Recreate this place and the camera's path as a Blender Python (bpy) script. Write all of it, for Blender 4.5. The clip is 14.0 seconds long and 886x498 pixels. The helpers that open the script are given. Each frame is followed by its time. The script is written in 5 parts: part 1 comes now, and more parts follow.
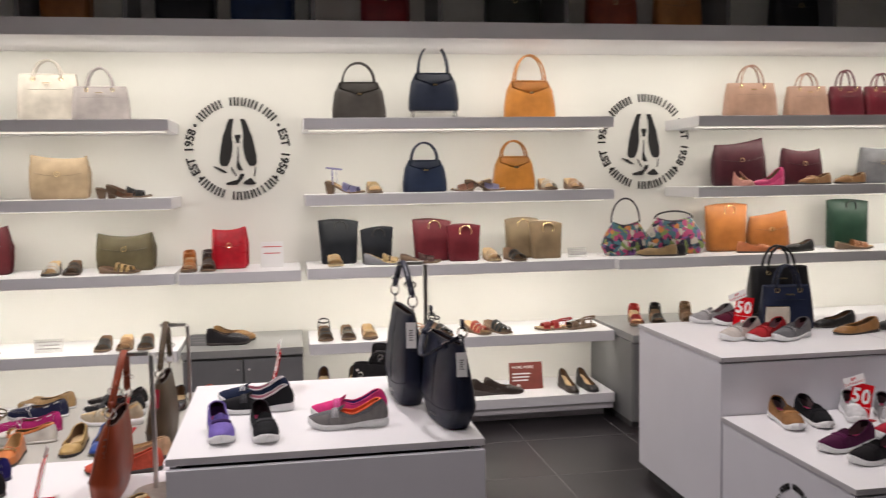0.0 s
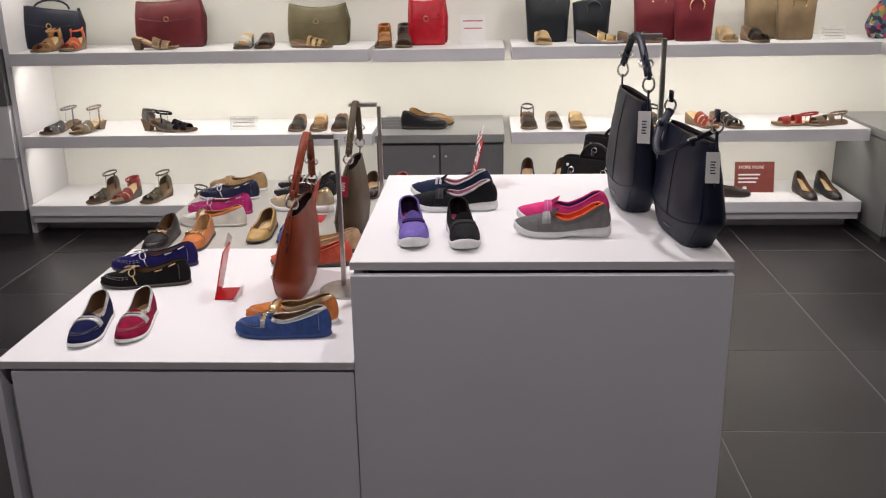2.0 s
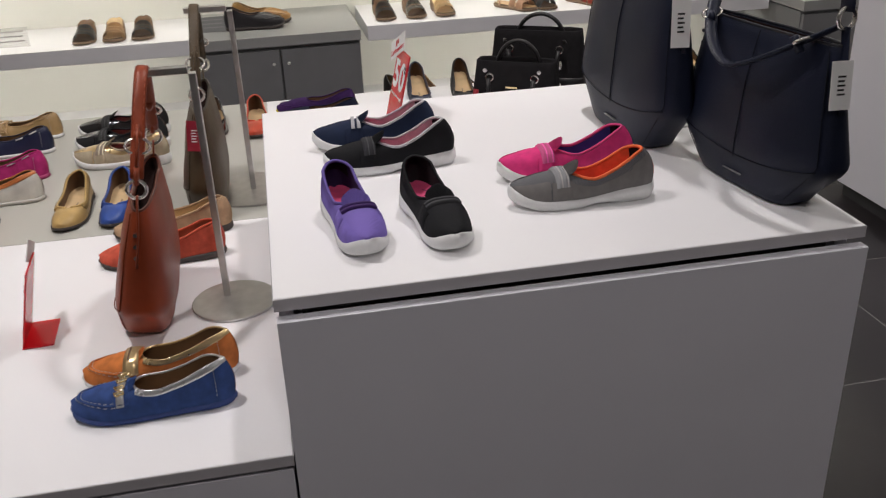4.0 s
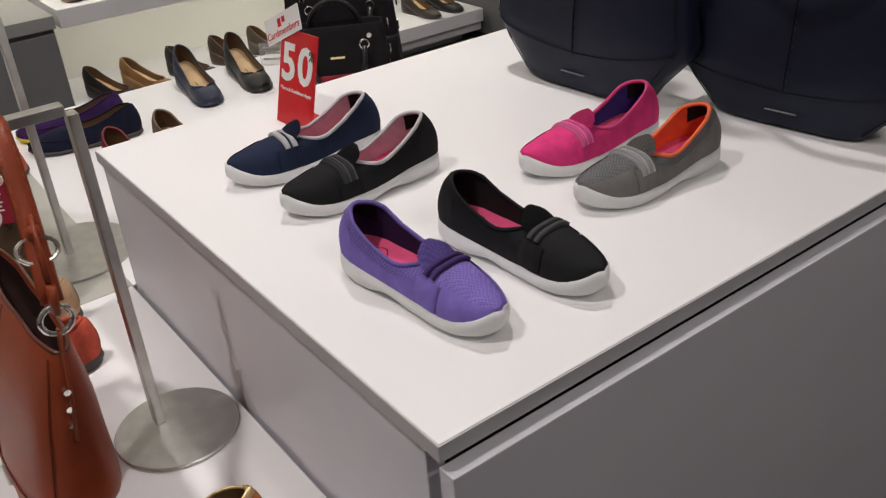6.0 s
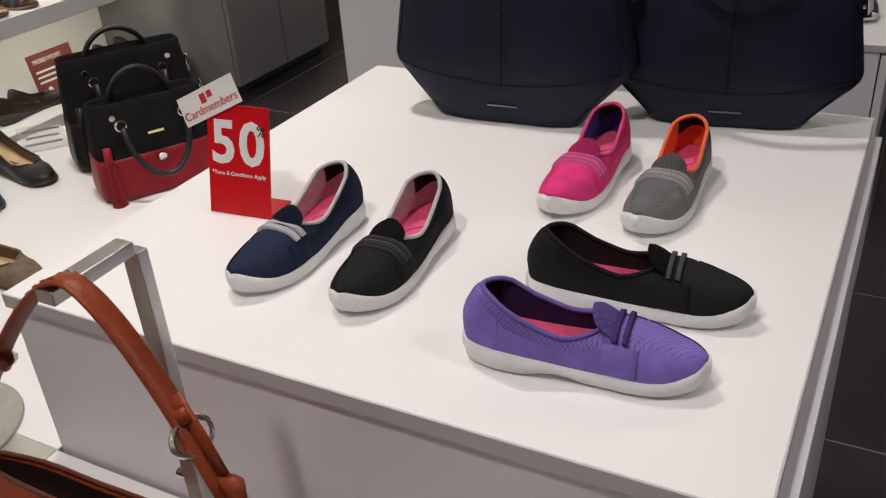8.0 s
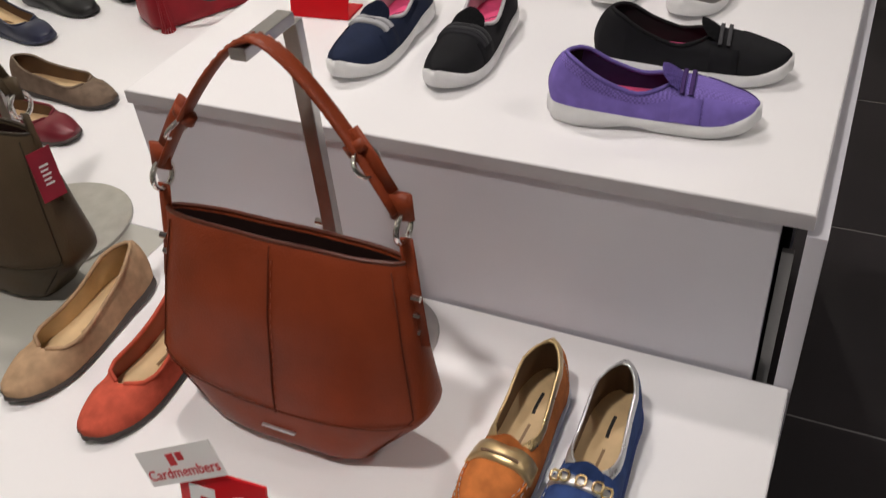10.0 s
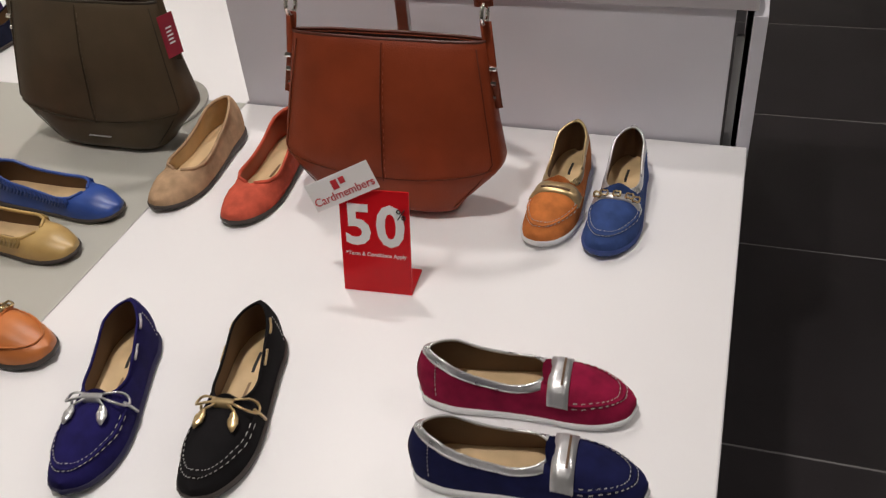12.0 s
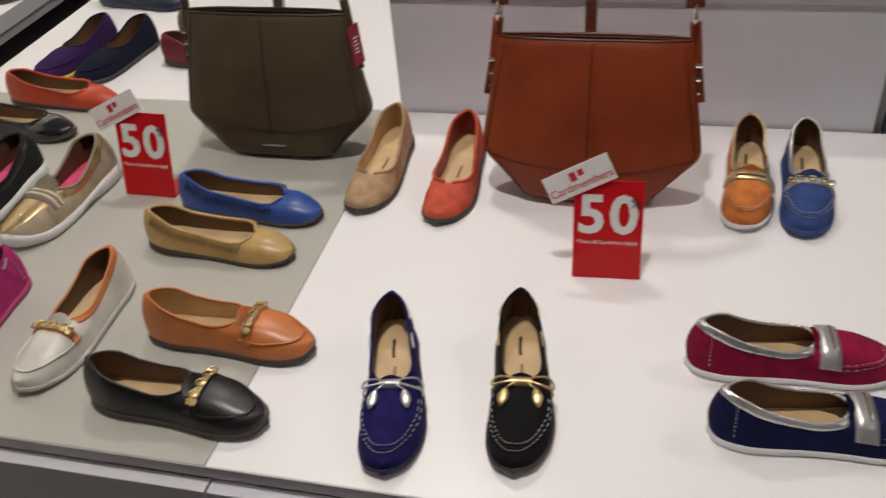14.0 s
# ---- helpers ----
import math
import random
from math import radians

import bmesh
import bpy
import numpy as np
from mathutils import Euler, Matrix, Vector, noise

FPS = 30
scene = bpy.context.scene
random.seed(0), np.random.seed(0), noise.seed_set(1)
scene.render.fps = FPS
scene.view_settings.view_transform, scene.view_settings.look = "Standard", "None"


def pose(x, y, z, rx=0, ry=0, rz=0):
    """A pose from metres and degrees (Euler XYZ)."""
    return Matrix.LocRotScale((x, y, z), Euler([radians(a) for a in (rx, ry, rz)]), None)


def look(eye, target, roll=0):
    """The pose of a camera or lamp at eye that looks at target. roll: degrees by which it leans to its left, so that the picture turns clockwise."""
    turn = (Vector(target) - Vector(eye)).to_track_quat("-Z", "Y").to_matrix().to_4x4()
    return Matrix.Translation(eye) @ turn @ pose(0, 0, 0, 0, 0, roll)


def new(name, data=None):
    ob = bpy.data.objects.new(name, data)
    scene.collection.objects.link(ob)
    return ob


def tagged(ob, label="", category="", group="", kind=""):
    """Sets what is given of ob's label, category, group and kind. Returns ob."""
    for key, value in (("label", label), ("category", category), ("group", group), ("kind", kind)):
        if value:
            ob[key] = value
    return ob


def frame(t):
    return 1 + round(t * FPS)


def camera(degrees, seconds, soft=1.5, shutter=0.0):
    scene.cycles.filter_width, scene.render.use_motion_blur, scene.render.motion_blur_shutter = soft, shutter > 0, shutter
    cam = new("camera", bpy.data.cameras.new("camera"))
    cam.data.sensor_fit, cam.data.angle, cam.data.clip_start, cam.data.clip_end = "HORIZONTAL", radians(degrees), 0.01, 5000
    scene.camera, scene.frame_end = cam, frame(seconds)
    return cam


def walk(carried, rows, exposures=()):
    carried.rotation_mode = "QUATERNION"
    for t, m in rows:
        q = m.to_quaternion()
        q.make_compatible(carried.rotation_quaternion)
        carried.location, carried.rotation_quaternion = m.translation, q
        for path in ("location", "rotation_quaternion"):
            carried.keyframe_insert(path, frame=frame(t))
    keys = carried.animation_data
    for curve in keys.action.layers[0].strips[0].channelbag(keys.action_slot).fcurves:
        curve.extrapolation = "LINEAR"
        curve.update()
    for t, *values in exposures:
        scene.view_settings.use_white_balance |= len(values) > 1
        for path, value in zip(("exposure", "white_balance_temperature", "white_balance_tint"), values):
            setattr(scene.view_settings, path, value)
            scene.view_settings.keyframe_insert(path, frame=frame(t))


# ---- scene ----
cam = camera(52.5, 14.0, soft=1.2, shutter=0.25)
PATH = [
    (0, (0.334, -2.378, 1.467), (0.672, -0.413, 1.31), -1.0),
    (0.5, (0.285, -2.342, 1.464), (0.395, -0.355, 1.268), -0.6),
    (1, (0.282, -2.281, 1.436), (0.294, -0.313, 1.078), -0.7),
    (1.5, (0.304, -2.104, 1.397), (0.222, -0.179, 0.863), -1.1),
    (2, (0.309, -1.893, 1.388), (0.21, 0.009, 0.777), -1.1),
    (2.5, (0.235, -1.694, 1.376), (0.287, 0.192, 0.714), -1.6),
    (3, (0.14, -1.483, 1.35), (0.299, 0.364, 0.599), -2.0),
    (3.5, (0.087, -1.257, 1.324), (0.3, 0.554, 0.503), -2.1),
    (6, (-0.309, -0.467, 1.257), (0.69, 0.95, 0.261), -4.3),
    (6.5, (-0.426, -0.361, 1.27), (0.716, 0.926, 0.251), -4.2),
    (7, (-0.454, -0.201, 1.262), (0.857, 0.922, 0.252), -3.5),
    (9.5, (-0.699, 0.012, 1.303), (0.861, 0.641, 0.22), -4.2),
    (10, (-0.756, 0.001, 1.293), (0.615, 0.736, 0.037), -5.8),
    (10.5, (-0.897, 0.041, 1.256), (0.486, 0.709, -0.025), -5.0),
    (11, (-1.043, 0.061, 1.262), (0.368, 0.68, -0.012), -5.2),
    (11.5, (-1.134, 0.036, 1.279), (0.321, 0.633, 0.043), -4.8),
    (12, (-1.258, 0.027, 1.275), (0.218, 0.586, 0.047), -5.7),
    (12.5, (-1.349, 0.052, 1.288), (0.163, 0.597, 0.098), -4.6),
    (13, (-1.39, 0.148, 1.297), (0.182, 0.539, 0.125), -4.7),
    (13.5, (-1.434, 0.267, 1.31), (0.165, 0.569, 0.147), -5.0),
    (14, (-1.431, 0.372, 1.315), (0.1, 0.824, 0.11), -5.4),
]
walk(cam, [(t, look(e, a, r)) for t, e, a, r in PATH], [(0.0, 0.25, 6450, 18), (1.0, 0.25, 6400, 17), (2.0, 0.22, 6350, 17), (3.0, 0.11, 6350, 16), (3.7, -0.06, 6350, 14), (6.0, -0.14, 6550, 12), (9.5, -0.14, 6650, 12), (10.5, -0.16, 6650, 12), (13.0, -0.2, 6650, 12), (14.0, -0.24, 6700, 12)])

# ---- light ----
world = bpy.data.worlds.new("world")
world.use_nodes = True
world.node_tree.nodes["Background"].inputs[0].default_value = (0.9, 0.88, 0.9, 1)
world.node_tree.nodes["Background"].inputs[1].default_value = 0.03
scene.world = world


def area_lamp(name, m, sx, sy, watts, colour):
    data = bpy.data.lights.new(name, "AREA")
    data.shape, data.size, data.size_y = "RECTANGLE", sx, sy
    data.energy, data.color = watts, colour
    ob = new(name, data)
    ob.matrix_world = m
    return ob


CEIL = 2.95
COOL = (1.0, 0.95, 0.91)
LED = (1.0, 0.97, 0.82)
# recessed panels over the display tables and the aisle
for lx, ly, lw in ((-0.82, 0.66, 16.3), (0.75, 1.1, 14.4), (2.7, 0.7, 8), (-2.4, 0.6, 2.5), (0.3, -1.7, 19), (-2.2, -1.6, 4), (2.6, -1.7, 1.5)):
    area_lamp("ceiling_lamp", pose(lx, ly, CEIL - 0.03), 0.13, 0.13, lw, COOL).data.spread = radians(130) if ly > 0 else radians(180)
# light strips under the wall shelves
for x0, x1, z, lw in ((-2.12, -0.30, 1.742, 5.0), (-2.12, -0.30, 1.316, 5.5), (-2.12, -0.30, 0.898, 6.5), (-2.12, -0.30, 0.472, 4.5),
                      (0.45, 2.22, 1.742, 5.0), (0.45, 2.22, 1.316, 5.5), (0.45, 2.22, 0.898, 6.5), (0.45, 2.22, 0.472, 4.5),
                      (2.82, 4.6, 1.742, 6.2), (2.82, 4.6, 1.316, 6.8), (2.32, 4.6, 0.898, 7.0), (-0.24, 0.42, 0.898, 2.6),
                      (-2.14, 4.6, 2.228, 30.0)):
    area_lamp("shelf_strip_lamp", pose((x0 + x1) / 2, 2.825 if z < 2 else 2.805, z, 18, 0, 0), x1 - x0, 0.03, lw * 0.58, LED)

# ---- materials ----
MATS = {}


def material(name, colour, rough=0.5, metal=0.0, vary=0.12, scale=30.0, bump=0.1, bump_scale=250.0, coat=0.0, spec=0.5, emit=0.0, pattern="noise", alpha=1.0, rand=0.0, wear_by=0.08):
    key = (name, colour, rough, metal, pattern, scale)
    if key in MATS:
        return MATS[key]
    m = bpy.data.materials.new(name)
    m.use_nodes = True
    nt = m.node_tree
    n, l = nt.nodes, nt.links
    b = n["Principled BSDF"]
    b.inputs["Roughness"].default_value = rough
    b.inputs["Metallic"].default_value = metal
    b.inputs["Coat Weight"].default_value = coat
    b.inputs["Coat Roughness"].default_value = 0.15
    b.inputs["Specular IOR Level"].default_value = spec
    tc = n.new("ShaderNodeTexCoord")
    big = n.new("ShaderNodeTexNoise")
    big.inputs["Scale"].default_value = scale
    big.inputs["Detail"].default_value = 5
    l.new(tc.outputs["Object"], big.inputs["Vector"])
    ramp = n.new("ShaderNodeValToRGB")
    c = Vector(colour)
    ramp.color_ramp.elements[0].position, ramp.color_ramp.elements[1].position = 0.3, 0.7
    ramp.color_ramp.elements[0].color = (*(c * (1 - vary)), 1)
    ramp.color_ramp.elements[1].color = (*[min(1, v) for v in (c * (1 + vary))], 1)
    l.new(big.outputs["Fac"], ramp.inputs["Fac"])
    out = ramp.outputs["Color"]
    if rand:
        info = n.new("ShaderNodeObjectInfo")
        hsv = n.new("ShaderNodeHueSaturation")
        mr = n.new("ShaderNodeMapRange")
        mr.inputs["To Min"].default_value, mr.inputs["To Max"].default_value = 1 - rand, 1 + rand
        l.new(info.outputs["Random"], mr.inputs["Value"])
        l.new(mr.outputs["Result"], hsv.inputs["Value"])
        l.new(out, hsv.inputs["Color"])
        out = hsv.outputs["Color"]
    l.new(out, b.inputs["Base Color"])
    if pattern == "noise":
        fine = n.new("ShaderNodeTexNoise")
        fine.inputs["Scale"].default_value, fine.inputs["Detail"].default_value = bump_scale, 3
        h = fine.outputs["Fac"]
    elif pattern == "grain":
        fine = n.new("ShaderNodeTexVoronoi")
        fine.inputs["Scale"].default_value = bump_scale
        h = fine.outputs["Distance"]
    else:
        fine = n.new("ShaderNodeTexChecker")
        fine.inputs["Scale"].default_value = bump_scale
        h = fine.outputs["Fac"]
        mix = n.new("ShaderNodeMixRGB")
        mix.blend_type = "MULTIPLY"
        mix.inputs["Fac"].default_value = 0.55
        l.new(out, mix.inputs["Color1"])
        l.new(fine.outputs["Color"], mix.inputs["Color2"])
        fine.inputs["Color1"].default_value, fine.inputs["Color2"].default_value = (1, 1, 1, 1), (0.35, 0.35, 0.4, 1)
        l.new(mix.outputs["Color"], b.inputs["Base Color"])
    l.new(tc.outputs["Object"], fine.inputs["Vector"])
    bp = n.new("ShaderNodeBump")
    bp.inputs["Strength"].default_value, bp.inputs["Distance"].default_value = bump, 0.001
    l.new(h, bp.inputs["Height"])
    l.new(bp.outputs["Normal"], b.inputs["Normal"])
    wear = n.new("ShaderNodeMapRange")
    wear.inputs["To Min"].default_value, wear.inputs["To Max"].default_value = max(0.02, rough - wear_by), min(1, rough + wear_by)
    l.new(big.outputs["Fac"], wear.inputs["Value"])
    l.new(wear.outputs["Result"], b.inputs["Roughness"])
    if emit:
        b.inputs["Emission Color"].default_value = (*colour, 1)
        b.inputs["Emission Strength"].default_value = emit
    if alpha < 1:
        b.inputs["Transmission Weight"].default_value = 1 - alpha
    MATS[key] = m
    return m


def leather(c, rough=0.42, coat=0.0):
    return material("leather", c, rough, vary=0.2, scale=11, bump=0.22, bump_scale=420, pattern="grain", coat=coat, spec=0.25)


def smooth_leather(c, rough=0.38):
    return material("smooth_leather", c, rough, vary=0.16, scale=26, bump=0.08, bump_scale=300)


def patent(c):
    return material("patent_leather", c, 0.12, vary=0.1, scale=20, bump=0.05, bump_scale=60, coat=0.6)


def suede(c):
    return material("suede", c, 0.92, vary=0.2, scale=60, bump=0.3, bump_scale=900, spec=0.15)


def knit(c):
    return material("mesh_knit", c, 0.85, vary=0.08, scale=40, bump=0.5, bump_scale=420, pattern="check", spec=0.2)


def fabric(c):
    return material("fabric", c, 0.85, vary=0.12, scale=60, bump=0.4, bump_scale=1200, spec=0.2)


def rubber(c):
    return material("rubber", c, 0.6, vary=0.05, scale=40, bump=0.1, bump_scale=500)


def metal(c=(0.72, 0.69, 0.64), rough=0.22):
    return material("metal", c, rough, 1.0, vary=0.05, scale=40, bump=0.02, bump_scale=200)


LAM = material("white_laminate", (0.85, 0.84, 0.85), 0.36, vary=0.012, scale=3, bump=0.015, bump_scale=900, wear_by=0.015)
LAMG = material("grey_laminate_top", (0.46, 0.455, 0.41), 0.36, vary=0.012, scale=3, bump=0.015, bump_scale=900, wear_by=0.015)
# white sides set darker and bluer than the tops, their shade in the colour
PANEL = material("white_panel_shade_tint", (0.72, 0.71, 0.765), 0.42, vary=0.02, scale=4, bump=0.03, bump_scale=700)
EDGE = material("edge_band", (0.52, 0.50, 0.52), 0.45, vary=0.03, scale=12, bump=0.02)
# near black: gap and recess shade in the colour; also the black skirting
DARK = material("gap_shade_and_skirting", (0.05, 0.048, 0.05), 0.7, vary=0.1, scale=12)
STEEL = material("brushed_steel", (0.52, 0.51, 0.49), 0.34, 1.0, vary=0.1, scale=40, bump=0.06, bump_scale=600)
CHROME = metal((0.8, 0.78, 0.74), 0.12)
GOLD = metal((0.85, 0.66, 0.36), 0.2)
SILVER = material("silver_leather", (0.62, 0.62, 0.63), 0.3, 0.75, vary=0.08, scale=60, bump=0.2, bump_scale=500)
GOLDL = material("gold_leather", (0.62, 0.46, 0.24), 0.3, 0.75, vary=0.1, scale=60, bump=0.2, bump_scale=500)
WALLM = material("wall_paint", (0.80, 0.79, 0.74), 0.75, vary=0.02, scale=2.5, bump=0.04, bump_scale=300)
SHELFM = material("shelf_lacquer", (0.78, 0.77, 0.79), 0.4, vary=0.02, scale=4, bump=0.02, bump_scale=600)
TILE = material("slate_floor_tile", (0.025, 0.0215, 0.0235), 0.30, vary=0.42, scale=1.7, bump=0.03, bump_scale=120, rand=0.10, wear_by=0.05)
GROUT = material("grout", (0.22, 0.21, 0.21), 0.8, vary=0.1, scale=30)
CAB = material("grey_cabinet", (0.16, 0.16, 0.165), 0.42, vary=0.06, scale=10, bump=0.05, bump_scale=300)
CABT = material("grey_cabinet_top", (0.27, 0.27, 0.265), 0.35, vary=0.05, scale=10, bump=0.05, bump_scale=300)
INK = material("black_ink", (0.015, 0.014, 0.014), 0.6, vary=0.05)
RED = material("red_acrylic", (0.62, 0.008, 0.014), 0.25, vary=0.04, scale=10, bump=0.01, spec=0.3)
CLEAR = material("clear_notice", (0.80, 0.79, 0.74), 0.2, vary=0.02)
CLEAR.node_tree.nodes["Principled BSDF"].inputs["Alpha"].default_value = 0.22
PAPER = material("white_card", (0.82, 0.81, 0.8), 0.7, vary=0.02, scale=10)
REDINK = material("red_ink", (0.55, 0.02, 0.03), 0.6)
GREYINK = material("grey_ink", (0.35, 0.34, 0.33), 0.7)
STRIPM = material("shelf_light_strip", (1.0, 0.96, 0.80), 0.5, emit=0.7)
LEDM = material("light_strip", (1.0, 0.96, 0.8), 0.5, emit=3.0)
PINK = fabric((0.80, 0.10, 0.24))
TANL = smooth_leather((0.52, 0.34, 0.17), 0.5)
BEIGE_IN = smooth_leather((0.62, 0.44, 0.24), 0.55)
BROWN_IN = smooth_leather((0.13, 0.07, 0.035), 0.6)
WHITE_R = rubber((0.74, 0.74, 0.74))
DARK_R = rubber((0.05, 0.04, 0.035))


# ---- builders ----
def part(name, bm, mat, parent=None, label="", smooth=False):
    me = bpy.data.meshes.new(name)
    bmesh.ops.recalc_face_normals(bm, faces=bm.faces)
    bm.to_mesh(me)
    bm.free()
    me.materials.append(mat)
    if smooth:
        me.polygons.foreach_set("use_smooth", [True] * len(me.polygons))
    ob = new(name, me)
    if parent:
        ob.parent = parent
    if label:
        ob["label"] = label
    return ob


def root(name, m, label, category, group="", kind=""):
    ob = new(name)
    ob.empty_display_size = 0.05
    ob.matrix_world = m
    return tagged(ob, label, category, group, kind)


def box(x0, x1, y0, y1, z0, z1, bev=0.0, bm=None):
    bm = bm or bmesh.new()
    vs = [bm.verts.new((x, y, z)) for z in (z0, z1) for y in (y0, y1) for x in (x0, x1)]
    fs = [bm.faces.new([vs[i] for i in f]) for f in ((0, 2, 3, 1), (4, 5, 7, 6), (0, 1, 5, 4), (2, 6, 7, 3), (0, 4, 6, 2), (1, 3, 7, 5))]
    if bev:
        bmesh.ops.bevel(bm, geom=list({e for f in fs for e in f.edges}), offset=bev, segments=2, affect="EDGES", profile=0.5)
    return bm


def grid(rows, bm=None, close=False):
    """Faces between rows of points."""
    bm = bm or bmesh.new()
    vv = [[bm.verts.new(p) for p in r] for r in rows]
    for a, b in zip(vv, vv[1:]):
        k = len(a)
        for i in range(k if close else k - 1):
            j = (i + 1) % k
            bm.faces.new((a[i], a[j], b[j], b[i]))
    return bm, vv


def cap(bm, ring):
    c = bm.verts.new(sum((v.co for v in ring), Vector()) / len(ring))
    for i in range(len(ring)):
        bm.faces.new((ring[i], ring[(i + 1) % len(ring)], c))


def loft(rings, bm=None, caps=True):
    bm, vv = grid(rings, bm, True)
    if caps:
        cap(bm, vv[0])
        cap(bm, vv[-1])
    return bm


def frames_along(pts, closed=False):
    pts = [Vector(p) for p in pts]
    k = len(pts)
    out = []
    up = Vector((0, 0, 1))
    for i, p in enumerate(pts):
        a = pts[(i - 1) % k] if (closed or i) else p
        b = pts[(i + 1) % k] if (closed or i < k - 1) else p
        d = (b - a).normalized()
        s = d.cross(up)
        if s.length < 1e-3:
            s = d.cross(Vector((0, 1, 0)))
        s.normalize()
        if out and s.dot(out[-1][1]) < 0:
            s = -s
        up = s.cross(d).normalized()
        out.append((p, s, up))
    return out


def tube(pts, r, seg=8, closed=False, bm=None, ry=None):
    """A tube along points; ry makes it a flat strap."""
    ry = ry or r
    rings = [[p + s * (r * math.cos(a)) + u * (ry * math.sin(a)) for a in [2 * math.pi * j / seg for j in range(seg)]] for p, s, u in frames_along(pts, closed)]
    if closed:
        rings.append(rings[0])
        bm2, vv = grid(rings, bm, True)
        bmesh.ops.remove_doubles(bm2, verts=vv[0] + vv[-1], dist=1e-6)
        return bm2
    return loft(rings, bm)


def disc(cx, cy, z0, z1, r, seg=40, bev=0.001, bm=None):
    prof = [(r - bev, z0), (r, z0 + bev), (r, z1 - bev), (r - bev, z1)]
    return loft([[(cx + q * math.cos(2 * math.pi * j / seg), cy + q * math.sin(2 * math.pi * j / seg), z) for j in range(seg)] for q, z in prof], bm)


def rod_between(a, b, r, seg=10, bm=None):
    return tube([a, b], r, seg, bm=bm)


def text(name, body, size, mat, m, parent, bold=0.0, align="CENTER"):
    cu = bpy.data.curves.new(name, "FONT")
    cu.body, cu.size, cu.align_x, cu.align_y, cu.extrude, cu.offset, cu.resolution_u = body, size, align, "CENTER", 0.0004, bold, 3
    tmp = bpy.data.objects.new(name, cu)
    me = bpy.data.meshes.new_from_object(tmp)
    bpy.data.objects.remove(tmp)
    me.materials.clear()
    me.materials.append(mat)
    ob = new(name, me)
    ob.parent = parent
    ob.matrix_local = m
    return ob

# ---- the room ----
X0, X1, Y0, Y1 = 1.60 - 0.585 * 11, 1.60 + 0.585 * 6, 2.388 - 0.598 * 13, 3.185
WX = 0.004  # where the shelf bays start along the wall
tagged(part("floor", box(X0, X1, Y0, Y1, -0.08, -0.0012), GROUT), "dark grey stone floor with thin pale grout lines", "floor", kind="structure")
FLOOR = bpy.data.objects["floor"]
tagged(part("ceiling", box(X0, X1, Y0, Y1, CEIL, CEIL + 0.1), material("ceiling_paint", (0.7, 0.69, 0.7), 0.8, vary=0.02, scale=2)), "plain white plaster ceiling", "ceiling", kind="structure")
tagged(part("wall_back", box(X0, X1, Y1, Y1 + 0.15, 0, CEIL), WALLM), "cream painted shop wall behind lit shelves", "wall", kind="structure")
tagged(part("wall_left", box(X0 - 0.15, X0, Y0, Y1 + 0.15, 0, CEIL), WALLM), "plain painted shop side wall", "wall", kind="structure")
tagged(part("wall_right", box(X1, X1 + 0.15, Y0, Y1 + 0.15, 0, CEIL), WALLM), "plain painted shop side wall", "wall", kind="structure")
tagged(part("wall_front", box(X0, X1, Y0 - 0.15, Y0, 0, CEIL), WALLM), "plain painted wall behind the aisle", "wall", kind="structure")
for lx, ly in ((-0.82, 0.66), (0.75, 1.1), (2.7, 0.7), (-2.4, 0.6), (0.3, -1.7), (-2.2, -1.6), (2.6, -1.7)):
    r = root("ceiling_light", pose(lx, ly, CEIL), "square recessed white ceiling light panel", "ceiling light", "ceiling lights")
    for a in (-1, 1):
        part("frame", box(-0.19, 0.19, a * 0.175 - 0.015, a * 0.175 + 0.015, -0.02, 0.004), SHELFM, r)
        part("frame", box(a * 0.175 - 0.015, a * 0.175 + 0.015, -0.16, 0.16, -0.02, 0.004), SHELFM, r)
    part("diffuser", box(-0.16, 0.16, -0.16, 0.16, -0.008, 0.004), LEDM, r)

# wall shelving, in three bays
SF, SB = 2.695, Y1
ROWS = (1.813, 1.387, 0.972, 0.543)
PLZ = 0.165


def wall_shelf(x0, x1, z, y0=SF, th=0.062):
    r = root("wall_shelf", pose((x0 + x1) / 2, y0, z), "white lacquered wall shelf with a light strip underneath", "shelf", "wall shelves")
    w = (x1 - x0) / 2
    part("board", box(-w, w, 0.0, SB - y0 - 0.002, -th, 0, 0.002), SHELFM, r)
    part("light_strip", box(-w + 0.03, w - 0.03, 0.10, 0.118, -th - 0.006, -th - 0.0005), STRIPM, r, "warm white light strip")
    return r


for z in ROWS:
    wall_shelf(-2.145, -0.288, z)
    wall_shelf(0.434, 2.241, z)
for z in ROWS[:2]:
    wall_shelf(2.773, 4.75, z)
wall_shelf(-0.268, 0.397, 0.968)
wall_shelf(2.267, 2.952, 0.968, SF - 0.01)
wall_shelf(2.957, 4.75, 0.968)
wall_shelf(2.952, 4.75, ROWS[3])


def plinth(x0, x1):
    r = root("shelf_plinth", pose((x0 + x1) / 2, SF, 0), "low white plinth shelf with a recessed base", "plinth", "shelf plinths")
    w = (x1 - x0) / 2
    part("top", box(-w, w, 0, SB - SF - 0.002, 0.107, PLZ, 0.002), SHELFM, r)
    part("base", box(-w + 0.008, w - 0.008, 0.010, SB - SF - 0.003, 0.07, 0.1065), EDGE, r, "grey base band set back under the top")
    part("kick", box(-w + 0.02, w - 0.02, 0.14, SB - SF - 0.004, 0, 0.0695), EDGE, r, "dark recessed kick board")


plinth(-2.165, -0.288)
plinth(0.434, 2.241)


